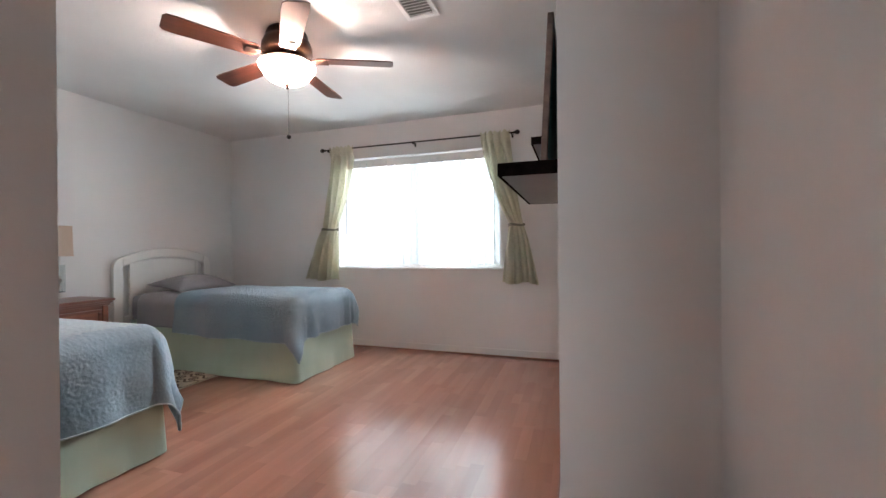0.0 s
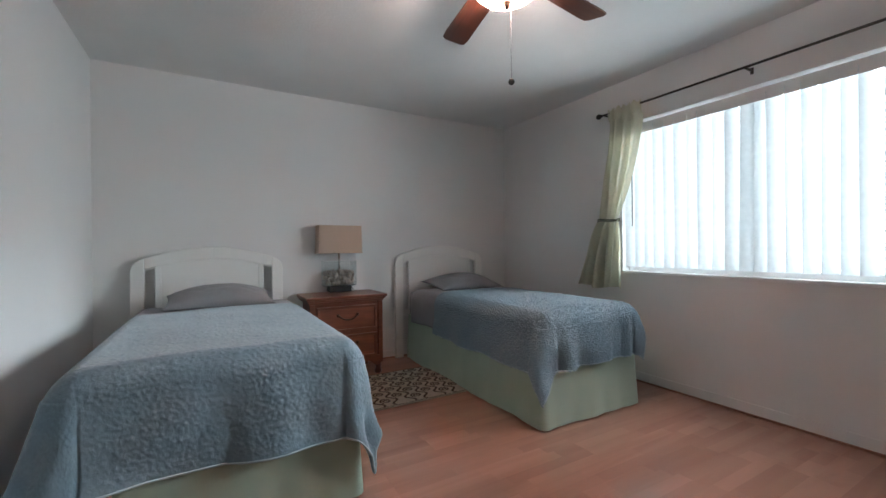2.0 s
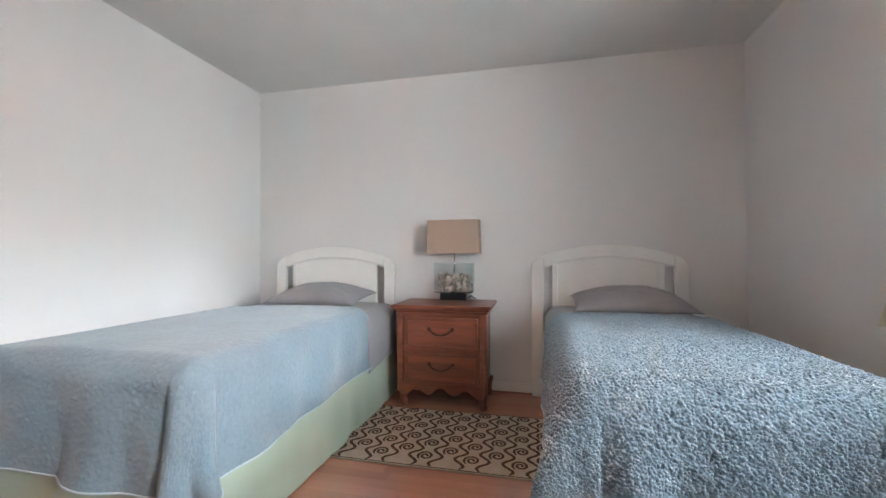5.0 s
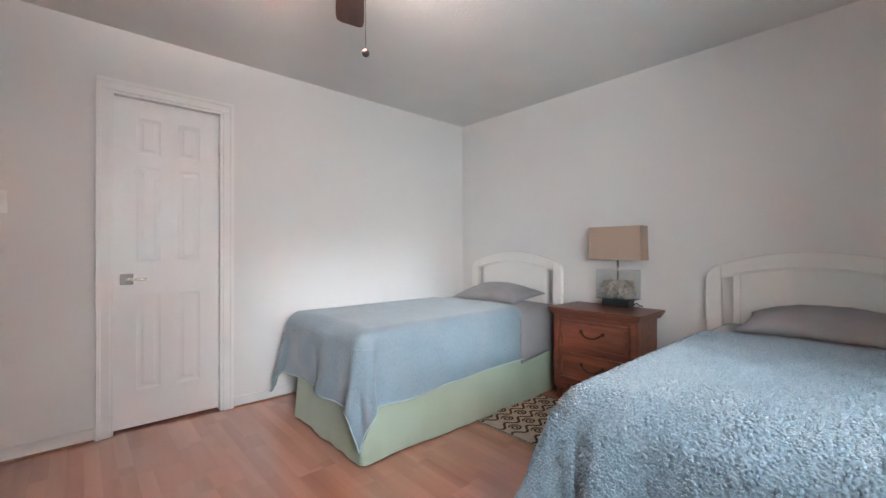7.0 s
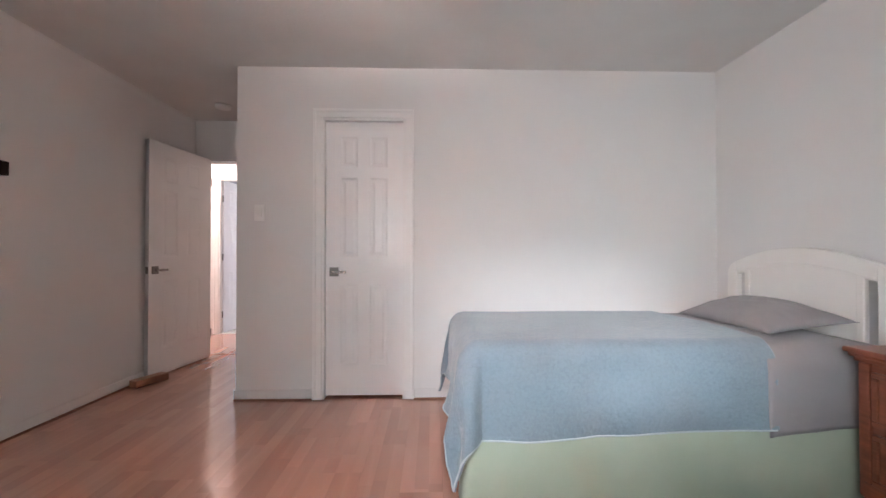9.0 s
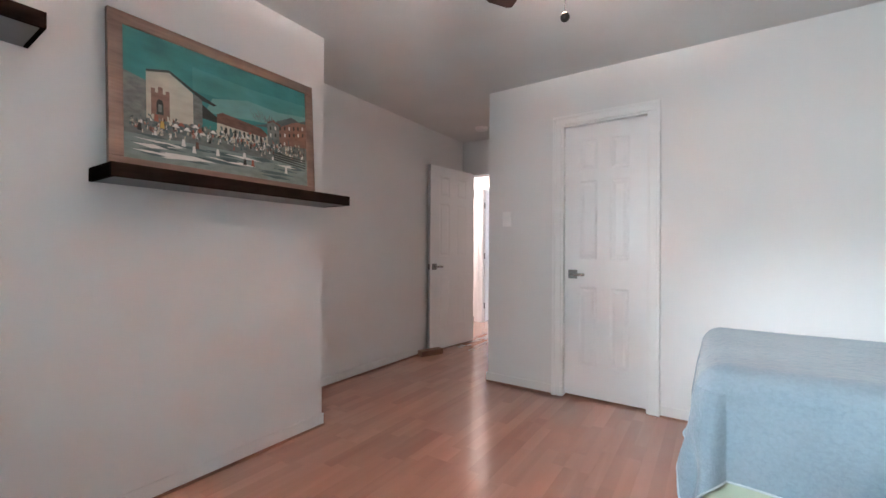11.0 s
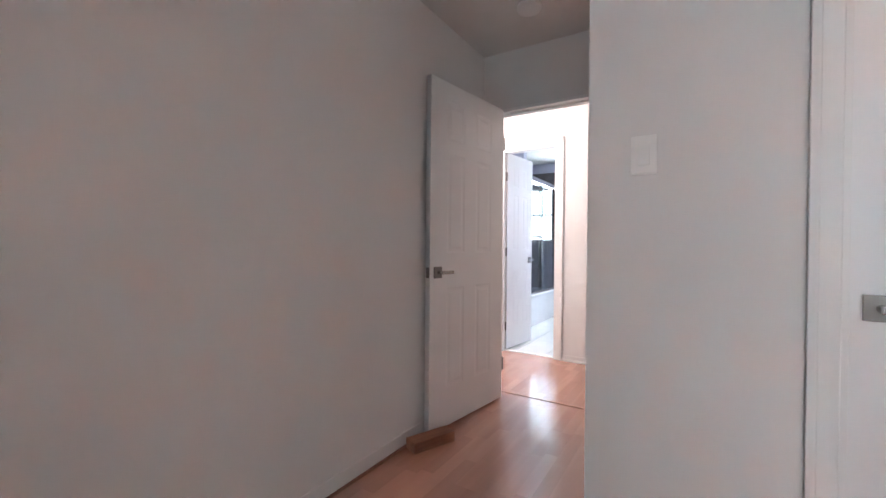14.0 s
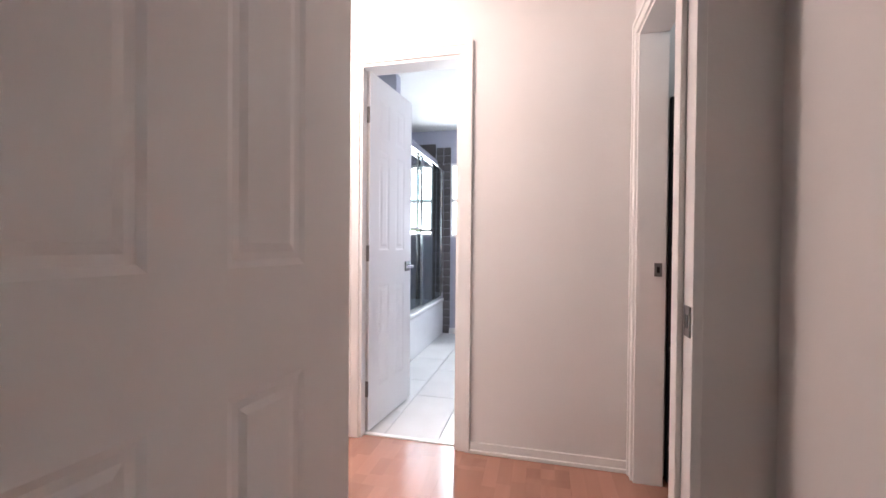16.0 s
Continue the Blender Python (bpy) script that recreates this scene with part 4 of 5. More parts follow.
# ---- rug with scrolls ----
RX0, RX1, RY0, RY1 = -3.10, -2.385, 1.24, 2.44
rug = thing("rug", "cream rug with brown scroll pattern between the beds", "rug", pose(0, 0, 0.0))
bm = bmesh.new()
box(bm, RX0, RX1, RY0, RY1, 0.0015, 0.010, 0.003)
part("rug_base", bm, RUGM, rug)
bm = bmesh.new()


def ribbon(pts, w, z=0.0112):
    left, right = [], []
    for k, p in enumerate(pts):
        d = (Vector(pts[min(k + 1, len(pts) - 1)]) - Vector(pts[max(k - 1, 0)]))
        if d.length < 1e-6:
            return
        d.normalize()
        nrm = Vector((-d.y, d.x))
        taper = 1.0 if 1 < k < len(pts) - 2 else 0.7
        left.append(bm.verts.new((p[0] + nrm.x * w * taper, p[1] + nrm.y * w * taper, z)))
        right.append(bm.verts.new((p[0] - nrm.x * w * taper, p[1] - nrm.y * w * taper, z)))
    for a, b, c, d in zip(left, left[1:], right[1:], right):
        bm.faces.new((a, b, c, d))


PX, PY = 0.140, 0.118


def inside(pts):
    return [(min(max(x, RX0 + 0.014), RX1 - 0.014), min(max(y, RY0 + 0.014), RY1 - 0.014)) for x, y in pts]


for j in range(10):
    cy = RY0 + 0.07 + j * PY
    for i in range(6):
        cx = RX0 + 0.045 + (i + (0.5 if j % 2 else 0.0)) * PX
        if cx > RX1 - 0.05:
            continue
        # a scroll, running out into the wave beside it
        turn = [(k / 34, 0.6 + k / 34 * 2 * math.pi * 1.8) for k in range(35)]
        ribbon(inside([(cx + (0.005 + 0.040 * q) * math.cos(a), cy + (0.005 + 0.036 * q) * math.sin(a)) for q, a in turn]), 0.0070)
    ribbon(inside([(x, cy + PY / 2 + 0.026 * math.cos((x - RX0 - 0.045) / PX * 2 * math.pi + math.pi * (j % 2))) for x in [RX0 + 0.014 + (RX1 - RX0 - 0.028) * k / 80 for k in range(81)]]), 0.0085, 0.0116)
for x in (RX0 + 0.007, RX1 - 0.007):
    ribbon([(x, RY0 + 0.006), (x, (RY0 + RY1) / 2), (x, RY1 - 0.006)], 0.005)
for y in (RY0 + 0.007, RY1 - 0.007):
    ribbon([(RX0 + 0.006, y), ((RX0 + RX1) / 2, y), (RX1 - 0.006, y)], 0.005)
part("scroll_pattern", bm, RUGLINE, rug, "dark brown scrolls")


# ---- ceiling fan ----
fan = thing("ceiling_fan", "bronze ceiling fan with five walnut blades and lit glass bowl", "ceiling fan", pose(FAN[0], FAN[1], 0))
bm = bmesh.new()
lathe(bm, [(0.001, 2.438), (0.115, 2.438), (0.125, 2.42), (0.118, 2.40), (0.135, 2.385), (0.15, 2.35), (0.152, 2.31), (0.135, 2.295), (0.10, 2.285), (0.075, 2.28), (0.065, 2.262), (0.065, 2.25), (0.04, 2.244), (0.001, 2.243)], 48)
part("motor_housing", bm, BRONZE, fan, "bronze motor housing", True)
# disc added over the bulbs to cut their glow on the ceiling
bm = bmesh.new()
lathe(bm, [(0.001, 2.246), (0.152, 2.246), (0.157, 2.242), (0.152, 2.238), (0.001, 2.238)], 48)
part("light_baffle", bm, BRONZE, fan, "bronze disc added above the bowl to block upward light", True)
bm = bmesh.new()
lathe(bm, [(0.160, 2.232), (0.170, 2.226), (0.168, 2.212), (0.150, 2.186), (0.138, 2.168), (0.112, 2.144), (0.075, 2.126), (0.035, 2.117), (0.001, 2.115)], 48)
part("light_bowl", bm, BOWL, fan, "glowing alabaster glass bowl", True)
bm = bmesh.new()
lathe(bm, [(0.001, 2.122), (0.018, 2.119), (0.020, 2.111), (0.010, 2.099), (0.012, 2.089), (0.001, 2.081)], 20)
part("finial", bm, BRONZE, fan, smooth=True)
for k in range(5):
    arm = new("blade_arm")
    arm.parent = fan
    arm.matrix_basis = pose(0, 0, 2.268, 0, 0, 25 + 72 * k)
    bm = bmesh.new()
    box(bm, 0.06, 0.21, -0.014, 0.014, -0.006, 0.002, 0.003)
    box(bm, 0.17, 0.25, -0.035, 0.035, -0.010, -0.004, 0.003)
    part("blade_iron", bm, BRONZE, arm, "bronze blade iron")
    bm = bmesh.new()
    pts = [(0.185, -0.050), (0.21, -0.058), (0.60, -0.070), (0.645, -0.066), (0.660, -0.045), (0.660, 0.045), (0.645, 0.066), (0.60, 0.070), (0.21, 0.058), (0.185, 0.050)]
    prism(bm, pts, "z", -0.003, 0.004)
    bl = part("blade", bm, FANWOOD, arm, "dark walnut blade")
    bl.matrix_basis = pose(0, 0, 0, 11)
bm = bmesh.new()
tube(bm, [(-0.033, 0.045, 2.26), (-0.033, 0.048, 1.81)], 0.0016, 6)
part("pull_chain", bm, STEEL, fan)
bm = bmesh.new()
bmesh.ops.create_uvsphere(bm, u_segments=16, v_segments=10, radius=0.014, matrix=pose(-0.033, 0.048, 1.80))
part("pull_knob", bm, DARKMETAL, fan, "dark round pull knob", True)

# ceiling register and smoke detector
vent = thing("ceiling_vent", "white metal ceiling register", "vent", pose(-0.315, 1.80, H))
bm = bmesh.new()
for a in ((-0.10, 0.10, -0.15, -0.122), (-0.10, 0.10, 0.122, 0.15), (-0.10, -0.072, -0.122, 0.122), (0.072, 0.10, -0.122, 0.122)):
    box(bm, *a, -0.010, 0.0, 0.003)
part("frame", bm, PLASTIC, vent)
# no duct above: a grey sheet carries its shade as colour
bm = bmesh.new()
box(bm, -0.072, 0.072, -0.122, 0.122, -0.0015, -0.0005)
part("backing", bm, GROUT, vent, "grey sheet behind the slats, toned as the duct's shade")
for k in range(9):
    bm = bmesh.new()
    box(bm, -0.072, 0.072, -0.011, 0.011, -0.001, 0.001)
    part("slat", bm, PLASTIC, vent).matrix_basis = pose(0, -0.105 + 0.026 * k, -0.008, 28)
bm = bmesh.new()
lathe(bm, [(0.001, 2.439), (0.068, 2.439), (0.068, 2.425), (0.062, 2.412), (0.035, 2.404), (0.001, 2.403)], 36, pose(0.51, -0.80, 0))
solid("smoke_detector", bm, PLASTIC, "round white smoke detector on the ceiling", "smoke detector", True)

# light switch
sw = thing("light_switch", "white rocker light switch on the closet wall", "light switch", pose(-0.168, 0.0005, 1.365))
bm = bmesh.new()
box(bm, -0.037, 0.037, 0, 0.008, -0.06, 0.06, 0.002)
part("plate", bm, PLASTIC, sw)
bm = bmesh.new()
prism(bm, [(0.004, -0.033), (0.016, -0.033), (0.009, 0.033), (0.004, 0.033)], "x", -0.0165, 0.0165)
part("rocker", bm, PLASTIC, sw)

# outlet low on the side of the closet
out = thing("wall_outlet", "white double wall outlet beside the bedroom doorway", "outlet", pose(0.0005, -0.72, 0.43))
bm = bmesh.new()
box(bm, 0, 0.007, -0.036, 0.036, -0.058, 0.058, 0.002)
part("plate", bm, PLASTIC, out)
for z in (-0.020, 0.020):
    bm = bmesh.new()
    box(bm, 0.006, 0.010, -0.017, 0.017, z - 0.014, z + 0.014, 0.0015)
    face = part("socket", bm, PLASTIC, out)
    # slots are not cut; black chips on the socket give their shade
    for y in (-0.006, 0.006):
        bm = bmesh.new()
        box(bm, 0.0098, 0.0104, y - 0.001, y + 0.001, z - 0.004, z + 0.006)
        part("slot", bm, BLACK, face, "black chip for the shade in a slot")

# wooden block that holds the door
bm = bmesh.new()
box(bm, -0.045, 0.045, -0.13, 0.13, 0, 0.055, 0.004)
blk = solid("door_stop_block", bm, SHOE, "reddish wooden block lying at the foot of the open door", "door stop")
blk.matrix_basis = pose(0.90, -0.42, 0.001, 0, 0, -22)

# ---- floating shelves and painting ----
def floating_shelf(label, y0, y1, z, depth=0.24):
    t = thing("floating_shelf", label, "shelf", pose(E, 0, z), "floating shelves")
    bm = bmesh.new()
    box(bm, -depth + 0.014, 0, y0 + 0.014, y1 - 0.014, -0.053, -0.001, 0.001)
    part("core", bm, SHELFU, t, "grey laminate underside")
    bm = bmesh.new()
    box(bm, -depth, -depth + 0.0135, y0, y1, -0.054, 0, 0.002)
    part("front_edge", bm, SHELFM, t)
    for y in (y0, y1 - 0.0135):
        bm = bmesh.new()
        box(bm, -depth + 0.014, 0, y, y + 0.0135, -0.054, 0, 0.002)
        part("end_cap", bm, SHELFM, t)
    return t


floating_shelf("long dark espresso floating shelf holding a painting", 1.374, 2.528, 1.423)
floating_shelf("dark espresso floating shelf, higher and nearer the window", 2.70, 3.45, 1.875)

# painting: a plaza with arcades, in flat dabs of paint
PW, PH, FW = 0.495, 0.652, 0.052
pic = thing("painting", "framed oil painting of a village plaza leaning on the shelf", "painting", pose(E - 0.062, 1.992, 1.4245, 0, 3.2, 0))
bm = bmesh.new()
for a in ((-PW, PW, 0, FW), (-PW, PW, PH - FW, PH), (-PW, -PW + FW, FW, PH - FW), (PW - FW, PW, FW, PH - FW)):
    box(bm, -0.016, 0.010, *a, 0.004)
part("frame", bm, FRAMEW, pic, "brown wooden frame")


def paint(name, c, var=0.75, scale=18.0):
    c = tuple(0.78 * x for x in c)
    return mat("paint_" + name, c, 0.5, second=tuple(x * var for x in c), scale=scale, bump=0.35, bump_scale=140, stretch=(1, 1, 2.2), spec=0.12)


P = {k: paint(k, c, v, s) for k, c, v, s in (
    ("sky", (0.06, 0.26, 0.26), 0.62, 5), ("haze", (0.17, 0.37, 0.35), 0.8, 8), ("sky_low", (0.09, 0.30, 0.29), 0.68, 5), ("plaza", (0.25, 0.32, 0.305), 0.72, 16), ("shade", (0.10, 0.155, 0.16), 0.7, 20),
    ("cream", (0.58, 0.55, 0.46), 0.8, 12), ("roof", (0.18, 0.10, 0.08), 0.6, 30), ("eave", (0.035, 0.045, 0.04), 0.6, 20), ("pink", (0.27, 0.165, 0.13), 0.7, 25),
    ("brick", (0.30, 0.17, 0.13), 0.6, 30), ("grey", (0.20, 0.23, 0.22), 0.6, 25), ("white", (0.80, 0.80, 0.76), 0.85, 30), ("red", (0.36, 0.13, 0.09), 0.7, 30),
    ("yellow", (0.62, 0.42, 0.12), 0.8, 30), ("hill", (0.10, 0.14, 0.14), 0.7, 20))}
CW, CH = PW - FW, PH - 2 * FW


def dab(bm, pts, layer):
    """A patch on the canvas: (across from the north edge, up), each from 0 to 1."""
    bm.faces.new([bm.verts.new((-0.0105 - 0.0006 * layer, CW - 2 * CW * p, FW + CH * q)) for p, q in pts])


bm = bmesh.new()
box(bm, -0.0105, 0.006, -CW - 0.004, CW + 0.004, FW - 0.004, PH - FW + 0.004)
canvas = part("canvas", bm, P["sky"], pic, "teal painted sky")
SHAPES = (("sky_low", 0.6, [(0.30, 0.66), (0.6, 0.66), (1, 0.72), (1, 0.86), (0.62, 0.84), (0.30, 0.86)]), ("haze", 1, [(0.36, 0.50), (1, 0.60), (1, 0.74), (0.80, 0.70), (0.60, 0.72), (0.40, 0.64)]),
          ("hill", 2, [(0.62, 0.50), (1, 0.56), (1, 0.70), (0.95, 0.665), (0.89, 0.69), (0.83, 0.64), (0.78, 0.60), (0.70, 0.54)]),
          ("plaza", 2, [(0, 0), (1, 0), (1, 0.30), (0.75, 0.27), (0.4, 0.25), (0, 0.24)]), ("grey", 3, [(0, 0.19), (0.37, 0.205), (0.75, 0.20), (1, 0.25), (1, 0.44), (0.7, 0.38), (0.4, 0.36), (0, 0.36)]),
          ("grey", 3, [(0, 0.30), (0.10, 0.31), (0.10, 0.62), (0, 0.66)]), ("cream", 4, [(0.09, 0.33), (0.30, 0.36), (0.30, 0.63), (0.19, 0.74), (0.09, 0.70)]),
          ("pink", 5, [(0.11, 0.34), (0.19, 0.34), (0.19, 0.58), (0.173, 0.58), (0.173, 0.55), (0.16, 0.55), (0.16, 0.60), (0.14, 0.60), (0.14, 0.55), (0.127, 0.55), (0.127, 0.58), (0.11, 0.58)]),
          ("eave", 6, [(0.132, 0.38), (0.162, 0.38), (0.162, 0.47), (0.155, 0.50), (0.14, 0.50), (0.132, 0.47)]), ("grey", 6.5, [(0.14, 0.40), (0.155, 0.40), (0.155, 0.46), (0.14, 0.46)]),
          ("grey", 5, [(0.30, 0.36), (0.345, 0.38), (0.345, 0.605), (0.30, 0.63)]), ("eave", 6, [(0.09, 0.715), (0.19, 0.76), (0.30, 0.66), (0.42, 0.585), (0.405, 0.57), (0.345, 0.59), (0.30, 0.635), (0.19, 0.74), (0.09, 0.695)]),
          ("eave", 5, [(0.345, 0.44), (0.43, 0.43), (0.43, 0.47), (0.345, 0.56)]), ("cream", 5, [(0.42, 0.30), (0.72, 0.34), (0.72, 0.43), (0.42, 0.45)]),
          ("roof", 5.5, [(0.42, 0.51), (0.45, 0.535), (0.68, 0.49), (0.72, 0.44), (0.70, 0.405), (0.42, 0.435)]),
          ("grey", 5, [(0.72, 0.34), (0.80, 0.37), (0.80, 0.58), (0.76, 0.60), (0.72, 0.57)]), ("pink", 5.2, [(0.80, 0.37), (1, 0.40), (1, 0.66), (0.93, 0.655), (0.89, 0.63), (0.80, 0.55)]),
          ("brick", 6, [(0.91, 0.46), (0.97, 0.47), (0.97, 0.60), (0.91, 0.59)]), ("roof", 6, [(0.72, 0.575), (0.76, 0.61), (0.81, 0.575), (0.81, 0.555), (0.76, 0.585), (0.72, 0.555)]))
for k, layer, pts in SHAPES:
    b2 = bmesh.new()
    dab(b2, pts, layer)
    part("painted_patch", b2, P[k], canvas)
random.seed(11)
KINDS = ("shade", "white", "red", "grey", "yellow", "roof", "eave", "cream")
groups = {k: bmesh.new() for k in KINDS}
# long shadows across the plaza, pale lights between them
for n in range(34):
    p, q = random.uniform(-0.05, 0.85), random.uniform(0.01, 0.20)
    w, h, sl = random.uniform(0.10, 0.30), random.uniform(0.008, 0.022), -0.06
    pts = [(p, q), (p + w * 0.5, q + sl * w * 0.5 - h), (p + w, q + sl * w), (p + w * 0.6, q + sl * w * 0.5 + h)]
    if all(0 < a < 1 and 0 < b < 1 for a, b in pts):
        dab(groups["white" if n % 3 == 0 else "shade"], pts, 4 + 0.05 * n)
# arches of the arcade and the shade under them
for n in range(11):
    p = 0.435 + 0.026 * n
    dab(groups["eave" if n % 2 else "shade"], [(p, 0.335), (p + 0.014, 0.336), (p + 0.014, 0.40), (p + 0.007, 0.415), (p, 0.40)], 7)
# windows of the houses
for n in range(16):
    p, q = 0.735 + 0.033 * (n % 8), 0.43 + 0.012 * (n % 8) + 0.07 * (n // 8)
    dab(groups["eave" if n % 3 else "white"], [(p, q), (p + 0.010, q), (p + 0.010, q + 0.035), (p, q + 0.035)], 7)
# bare tree
for n in range(46):
    a = random.uniform(0.5, 2.7)
    l = random.uniform(0.02, 0.09)
    p, q = 0.70 + random.gauss(0, 0.035), 0.55 + random.uniform(0, 0.05)
    dab(groups["grey"], [(p, q), (p + 0.003, q), (p + 0.6 * l * math.cos(a) + 0.001, q + l * math.sin(a)), (p + 0.6 * l * math.cos(a), q + l * math.sin(a))], 6.4)
# the crowd, densest below the houses
for n in range(640):
    p = random.random()
    q = 0.285 + 0.05 * p + random.gauss(0, 0.036)
    w, h = random.uniform(0.002, 0.008), random.uniform(0.006, 0.022)
    if 0.02 < p < 0.98 and 0.19 < q < 0.42:
        lean = random.uniform(-0.006, 0.006)
        dab(groups[random.choice(("white", "white", "grey", "grey", "eave", "eave", "shade", "cream", "roof", "shade", "red") if n % 3 else ("grey", "shade", "cream"))], [(p - w, q - h), (p + w, q - h), (p + 0.6 * w + lean, q + h), (p - 0.6 * w + lean, q + h)], 7.5)
# awnings
for n in range(9):
    p, q = 0.22 + 0.022 * n + random.uniform(-0.01, 0.01), 0.33 + random.uniform(-0.03, 0.02)
    dab(groups[("white", "red", "white", "grey")[n % 4]], [(p - 0.018, q - 0.012), (p + 0.018, q - 0.012), (p + 0.004, q + 0.016), (p - 0.004, q + 0.016)], 8)
# single figures on the open ground
for p, q, k in ((0.13, 0.345, "red"), (0.155, 0.30, "yellow"), (0.315, 0.19, "roof"), (0.62, 0.13, "red"), (0.25, 0.19, "white"), (0.30, 0.15, "white"), (0.57, 0.185, "white"), (0.84, 0.12, "white"), (0.572, 0.13, "eave"), (0.06, 0.25, "eave"), (0.42, 0.165, "white")):
    dab(groups[k], [(p - 0.010, q - 0.028), (p + 0.010, q - 0.028), (p + 0.006, q + 0.03), (p - 0.006, q + 0.03)], 8.5)
for n in range(4):
    dab(groups["eave"], [(0.755, 0.285 - 0.022 * n), (0.985, 0.265 - 0.026 * n), (0.985, 0.253 - 0.026 * n), (0.755, 0.273 - 0.022 * n)], 8.2)
joined = bmesh.new()
for slot, k in enumerate(KINDS):
    for f in groups[k].faces:
        joined.faces.new([joined.verts.new(v.co) for v in f.verts]).material_index = slot
    groups[k].free()
dabs = part("crowd_paint", joined, P[KINDS[0]], canvas)
for k in KINDS[1:]:
    dabs.data.materials.append(P[k])
tagged(dabs, "many small dabs of paint, a crowd", kind="stuff")


# ---- bathroom ----
tub = thing("bathtub", "white enamel bathtub with sliding glass doors", "bathtub", pose(0, 0, 0))
TX, TY0, TY1 = 1.555, -5.12, -3.55
bm = bmesh.new()
box(bm, TX, TX + 0.05, TY0, TY1, 0, 0.41, 0.015)
box(bm, TX - 0.012, TX + 0.11, TY0, TY1, 0.39, 0.43, 0.012)
box(bm, TX + 0.7, TX + 0.78, TY0, TY1, 0, 0.43, 0.012)
box(bm, TX + 0.05, TX + 0.7, TY0, TY1, 0.05, 0.10)
box(bm, TX + 0.05, TX + 0.7, TY1 - 0.08, TY1, 0.08, 0.43, 0.01)
part("tub", bm, TUBM, tub)
for x, y0, y1 in ((TX + 0.03, TY0 + 0.02, -4.30), (TX + 0.055, -4.42, TY1)):
    gd = new("glass_door")
    gd.parent = tub
    bm = bmesh.new()
    box(bm, x - 0.003, x + 0.003, y0, y1, 0.45, 1.95)
    part("pane", bm, BATHGLASS, gd)
    for y in (y0 - 0.012, y1):
        bm = bmesh.new()
        box(bm, x - 0.012, x + 0.012, y, y + 0.012, 0.44, 1.96)
        part("door_stile", bm, CHROME, gd)
bm = bmesh.new()
box(bm, TX, TX + 0.085, TY0, TY1, 1.95, 2.02, 0.006)
part("top_rail", bm, CHROME, tub, "chrome top rail")
bm = bmesh.new()
tube(bm, [(TX + 0.02, -4.6, 1.22), (TX - 0.03, -4.57, 1.22), (TX - 0.035, -4.2, 1.22), (TX - 0.03, -3.85, 1.22), (TX + 0.02, -3.82, 1.22)], 0.010)
part("towel_bar", bm, CHROME, tub, "chrome towel bar", True)
structure("wall_tub_head", [(TX, HX1, TY1, TY1 + 0.1, 0, H)], BATHWALL, "wall at the head of the bathtub", "wall")
structure("wall_bath_east", [(TX + 0.78, TX + 0.86, TY0, TY1, 0, H)], DARKTILE, "dark tiled wall of the tub alcove", "wall")
tiles = tagged(new("tile_border"), "dark slate tiles at the end of the bathtub", "wall tiles", kind="structure")
tmesh = {}
for w in (0.086,):
    bm = bmesh.new()
    box(bm, -w / 2, w / 2, 0, 0.010, 0, 0.094, 0.003)
    tmesh[w] = finish("tile", bm, DARKTILE)
for r in range(23):
    for c in range(2 if r > 3 else 1):
        x = 1.515 if c == 0 else 1.606
        if c == 1 and r * 0.097 < 0.42:
            continue
        ob = new("tile", tmesh[0.086])
        ob.parent = tiles
        ob.matrix_basis = pose(x, -5.1295, 0.005 + r * 0.097)
bm = bmesh.new()
box(bm, 1.66, TX + 0.78, -5.129, -5.115, 0.40, 1.19)
box(bm, 1.66, 1.70, -5.129, -5.115, 1.19, 1.97)
box(bm, 2.04, TX + 0.78, -5.129, -5.115, 1.19, 1.97)
box(bm, 1.66, TX + 0.78, -5.129, -5.115, 1.97, 2.28)
o = part("tile_field", bm, DARKTILE, tiles)


def small_window(label, x0, x1, z0, z1, y):
    w = thing("window_2", label, "window", pose(0, 0, 0))
    w["kind"] = "structure"
    bm = bmesh.new()
    for a in ((x0, x0 + 0.035, z0, z1), (x1 - 0.035, x1, z0, z1), (x0 + 0.035, x1 - 0.035, z0, z0 + 0.035), (x0 + 0.035, x1 - 0.035, z1 - 0.035, z1), (x0 + 0.035, x1 - 0.035, (z0 + z1) / 2 - 0.02, (z0 + z1) / 2 + 0.02)):
        box(bm, a[0], a[1], y - 0.07, y + 0.008, a[2], a[3], 0.004)
    part("window_frame", bm, WHITE, w)
    for a, b in ((z0 + 0.035, (z0 + z1) / 2 - 0.02), ((z0 + z1) / 2 + 0.02, z1 - 0.035)):
        bm = bmesh.new()
        box(bm, x0 + 0.035, x1 - 0.035, y - 0.045, y - 0.041, a, b)
        part("pane", bm, GLASS, w).visible_shadow = False
    return w


small_window("small white bathroom window, bright with daylight", BW0, BW1, 1.16, 2.04, -5.13)
small_window("small white window over the bathtub", 1.70, 2.04, 1.19, 1.97, -5.13)

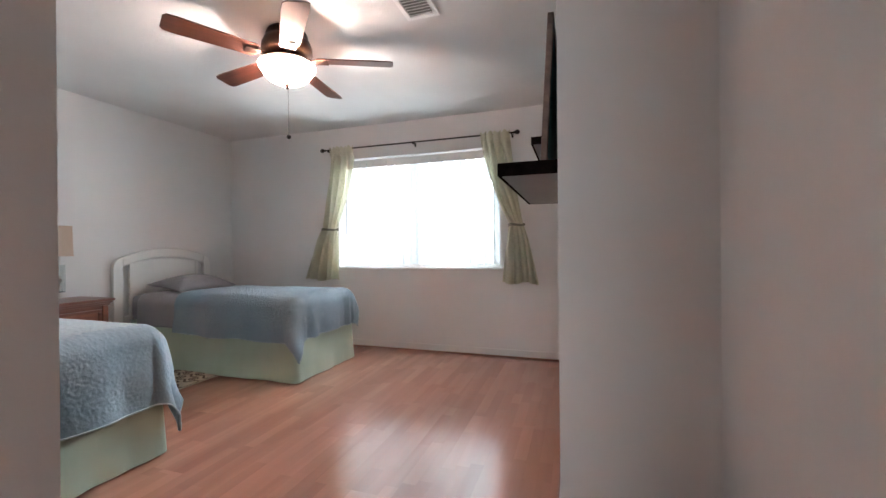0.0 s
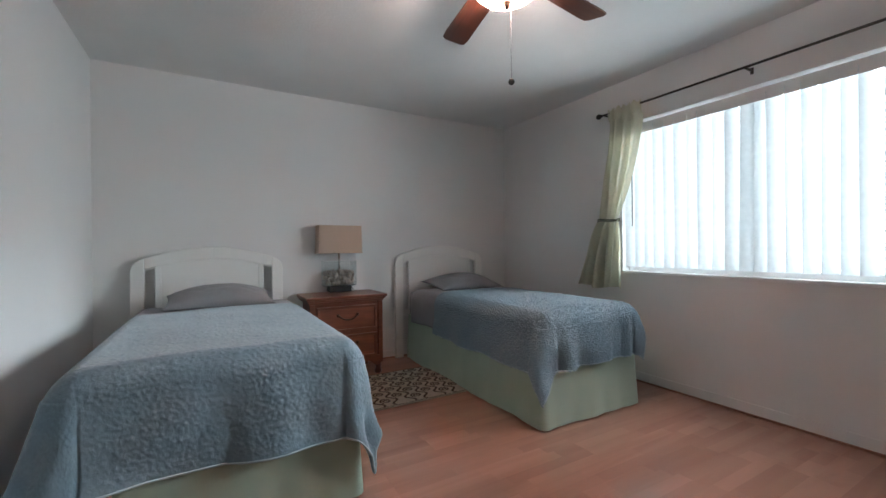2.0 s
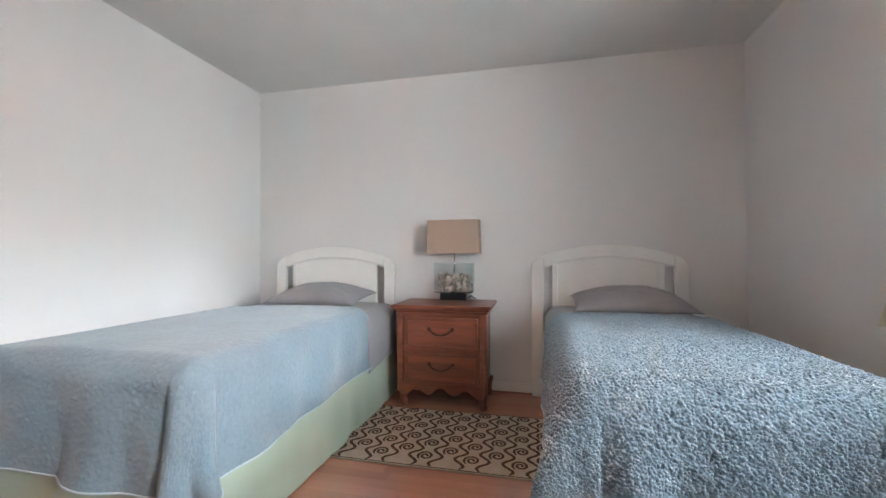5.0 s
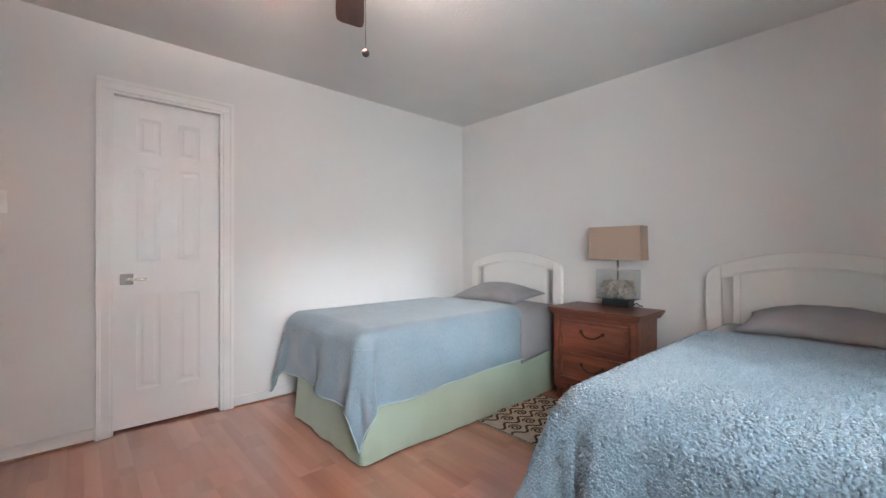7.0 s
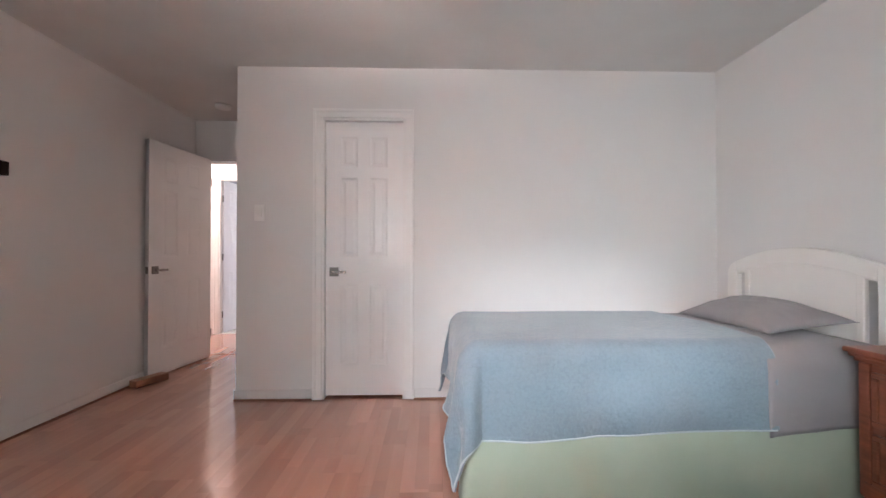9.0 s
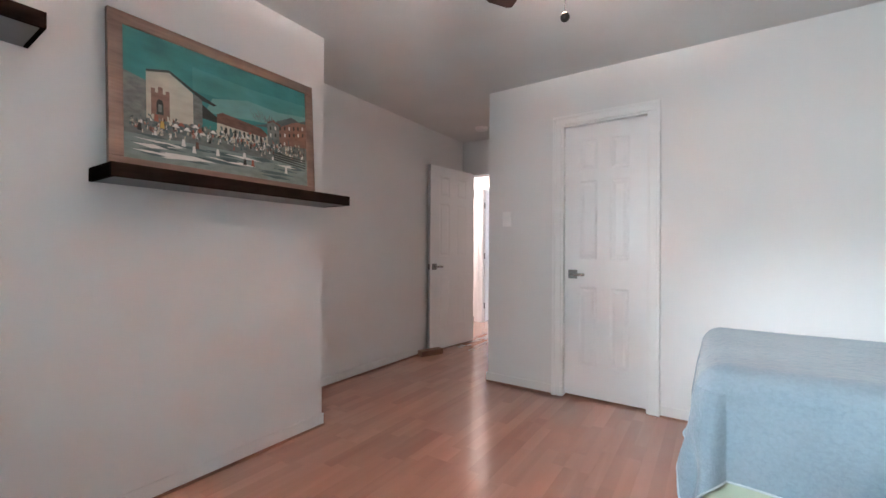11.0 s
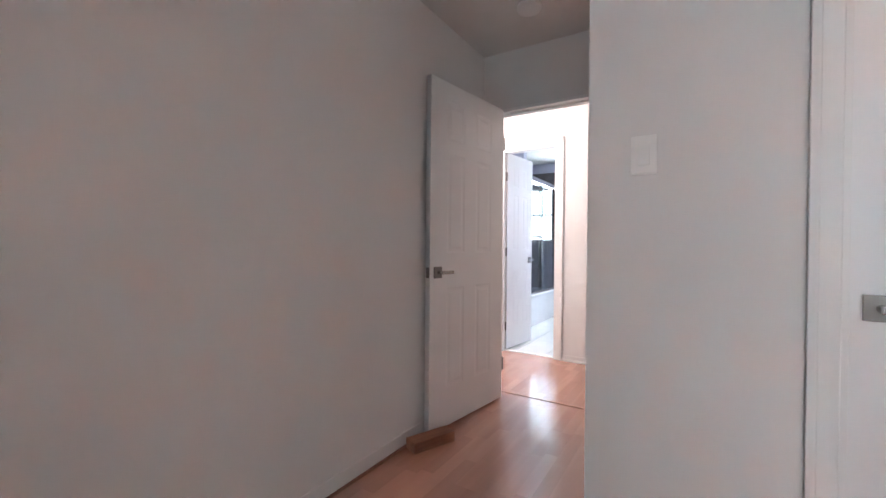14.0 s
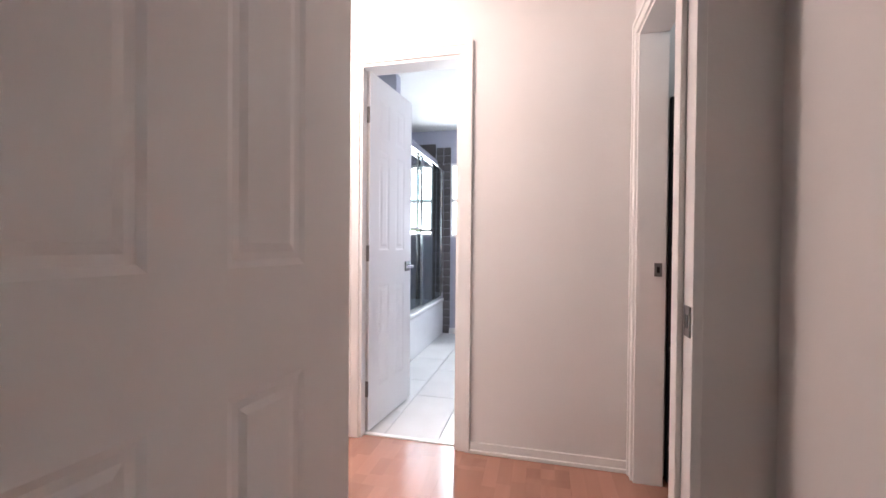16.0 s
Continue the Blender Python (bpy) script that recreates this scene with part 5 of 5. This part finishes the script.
# store room beyond the hall
rack = thing("storage_rack", "dark storage rack with hanging clutter", "rack", pose(-0.61, -2.215, 0))
for x in (-0.45, 0.45):
    for y in (-0.2, 0.2):
        bm = bmesh.new()
        box(bm, x - 0.015, x + 0.015, y - 0.015, y + 0.015, 0, 1.75, 0.002)
        part("post", bm, BLACKFAB, rack)
for z in (0.15, 0.6, 1.05, 1.5):
    bm = bmesh.new()
    box(bm, -0.46, 0.46, -0.22, 0.22, z, z + 0.025, 0.003)
    part("shelf", bm, BLACKFAB, rack)
for z, h in ((0.176, 0.38), (0.626, 0.36), (1.076, 0.36), (1.526, 0.25)):
    bm = bmesh.new()
    box(bm, -0.43, 0.43, -0.2, 0.2, z, z + h, 0.02)
    solid("storage_box", bm, BLACKFAB if z != 0.626 else SHOE, "dark storage box on the rack", "box").matrix_basis = pose(-0.61, -2.215, 0)
for z in (1.32, 0.62):
    bm = bmesh.new()
    tube(bm, [(-0.138 + 0.006 * math.sin(k), -2.2 + 0.10 * math.cos(k * 0.7), z - 0.26 * math.sin(k * 0.5) ** 2) for k in [i * 0.4 for i in range(16)]], 0.006)
    solid("cable", bm, CABLE, "white looped cable hanging from the rack", "cable", True)

# outside: lawn to the horizon
bm = bmesh.new()
bmesh.ops.create_grid(bm, x_segments=1, y_segments=1, size=1500)
solid("ground", bm, GRASS, "green lawn outside", "ground", kind="structure").location = (0, 0, -0.35)

# ---- floors ----
structure("subfloor", [(W - T, E + T, DOORW - T, N_ + 0.15, -0.2, -0.012), (E + T, C + T, DOORW - T, JOG + T, -0.2, -0.012), (-1.72, HX1 + T, -5.3, DOORW - T, -0.2, -0.012)], BLACKFAB, "dark underlay below the floors", "floor")
floor = tagged(new("floor"), "reddish three-strip laminate floor with a satin sheen", "floor", kind="structure")
PWD, PLN = 0.195, 1.285
bm = bmesh.new()
box(bm, -PWD / 2 + 0.0001, PWD / 2 - 0.0001, -PLN / 2 + 0.0001, PLN / 2 - 0.0001, -0.011, 0.0)
plank_mesh = finish("plank", bm, FLOOR)
random.seed(5)
x = W - 0.05
while x < HX1:
    y = HALLS - T + 0.03 - PLN * random.random()
    while y < N_:
        cx_, cy_ = x + PWD / 2, y + PLN / 2
        inside = (cy_ + PLN / 2 > 0.0 and cx_ < E + 0.1) or (cx_ > -0.12 and cy_ < JOG + 0.7 and cx_ < C + 0.15) or (cy_ - PLN / 2 < DOORW)
        if inside and y > HALLS - T - PLN:
            top = N_ + 0.02 if cx_ < E + 0.1 else JOG + 0.04 if cx_ < C + 0.1 else DOORW - 0.02
            lo, hi = max(y, HALLS - 0.06 if cx_ > -1.68 else -0.06), min(y + PLN, top)
            if hi - lo > 0.05:
                ob = new("plank", plank_mesh)
                ob.parent = floor
                ob.location = (cx_, (lo + hi) / 2, 0.0)
                ob.scale = (1, (hi - lo) / PLN, 1)
        y += PLN
    x += PWD
bm = bmesh.new()
box(bm, EX0 + 0.018, EX1 - 0.018, -1.40, -1.365, 0.0, 0.004, 0.0015)
solid("threshold", bm, FLOOR, "low reddish threshold strip in the doorway", "threshold", kind="structure")
bm = bmesh.new()
box(bm, BX0 + 0.016, BX1 - 0.016, HALLS - 0.065, HALLS - 0.035, -0.002, 0.006, 0.002)
solid("threshold_bath", bm, TRIM, "white marble threshold strip", "threshold", kind="structure")

bath_floor = tagged(new("floor_bath"), "large white floor tiles with grey joints", "floor", kind="structure")
bm = bmesh.new()
box(bm, -0.1535, 0.1535, -0.3035, 0.3035, -0.011, 0.002, 0.002)
ft = finish("tile", bm, TILE)
for i in range(7):
    for j in range(5):
        yy = HALLS - 0.065 - 0.3065 - 0.611 * j + (0.3055 if i % 2 else 0.0)
        if yy > HALLS - 0.3:
            continue
        ob = new("tile", ft)
        ob.parent = bath_floor
        ob.location = (0.335 + 0.1555 + i * 0.311, yy, 0)
for i in (1, 3, 5):
    ob = new("tile", ft)
    ob.parent = bath_floor
    ob.location = (0.335 + 0.1555 + i * 0.311, HALLS - 0.065 - 0.1535, 0)
    ob.scale = (1, 0.5, 1)
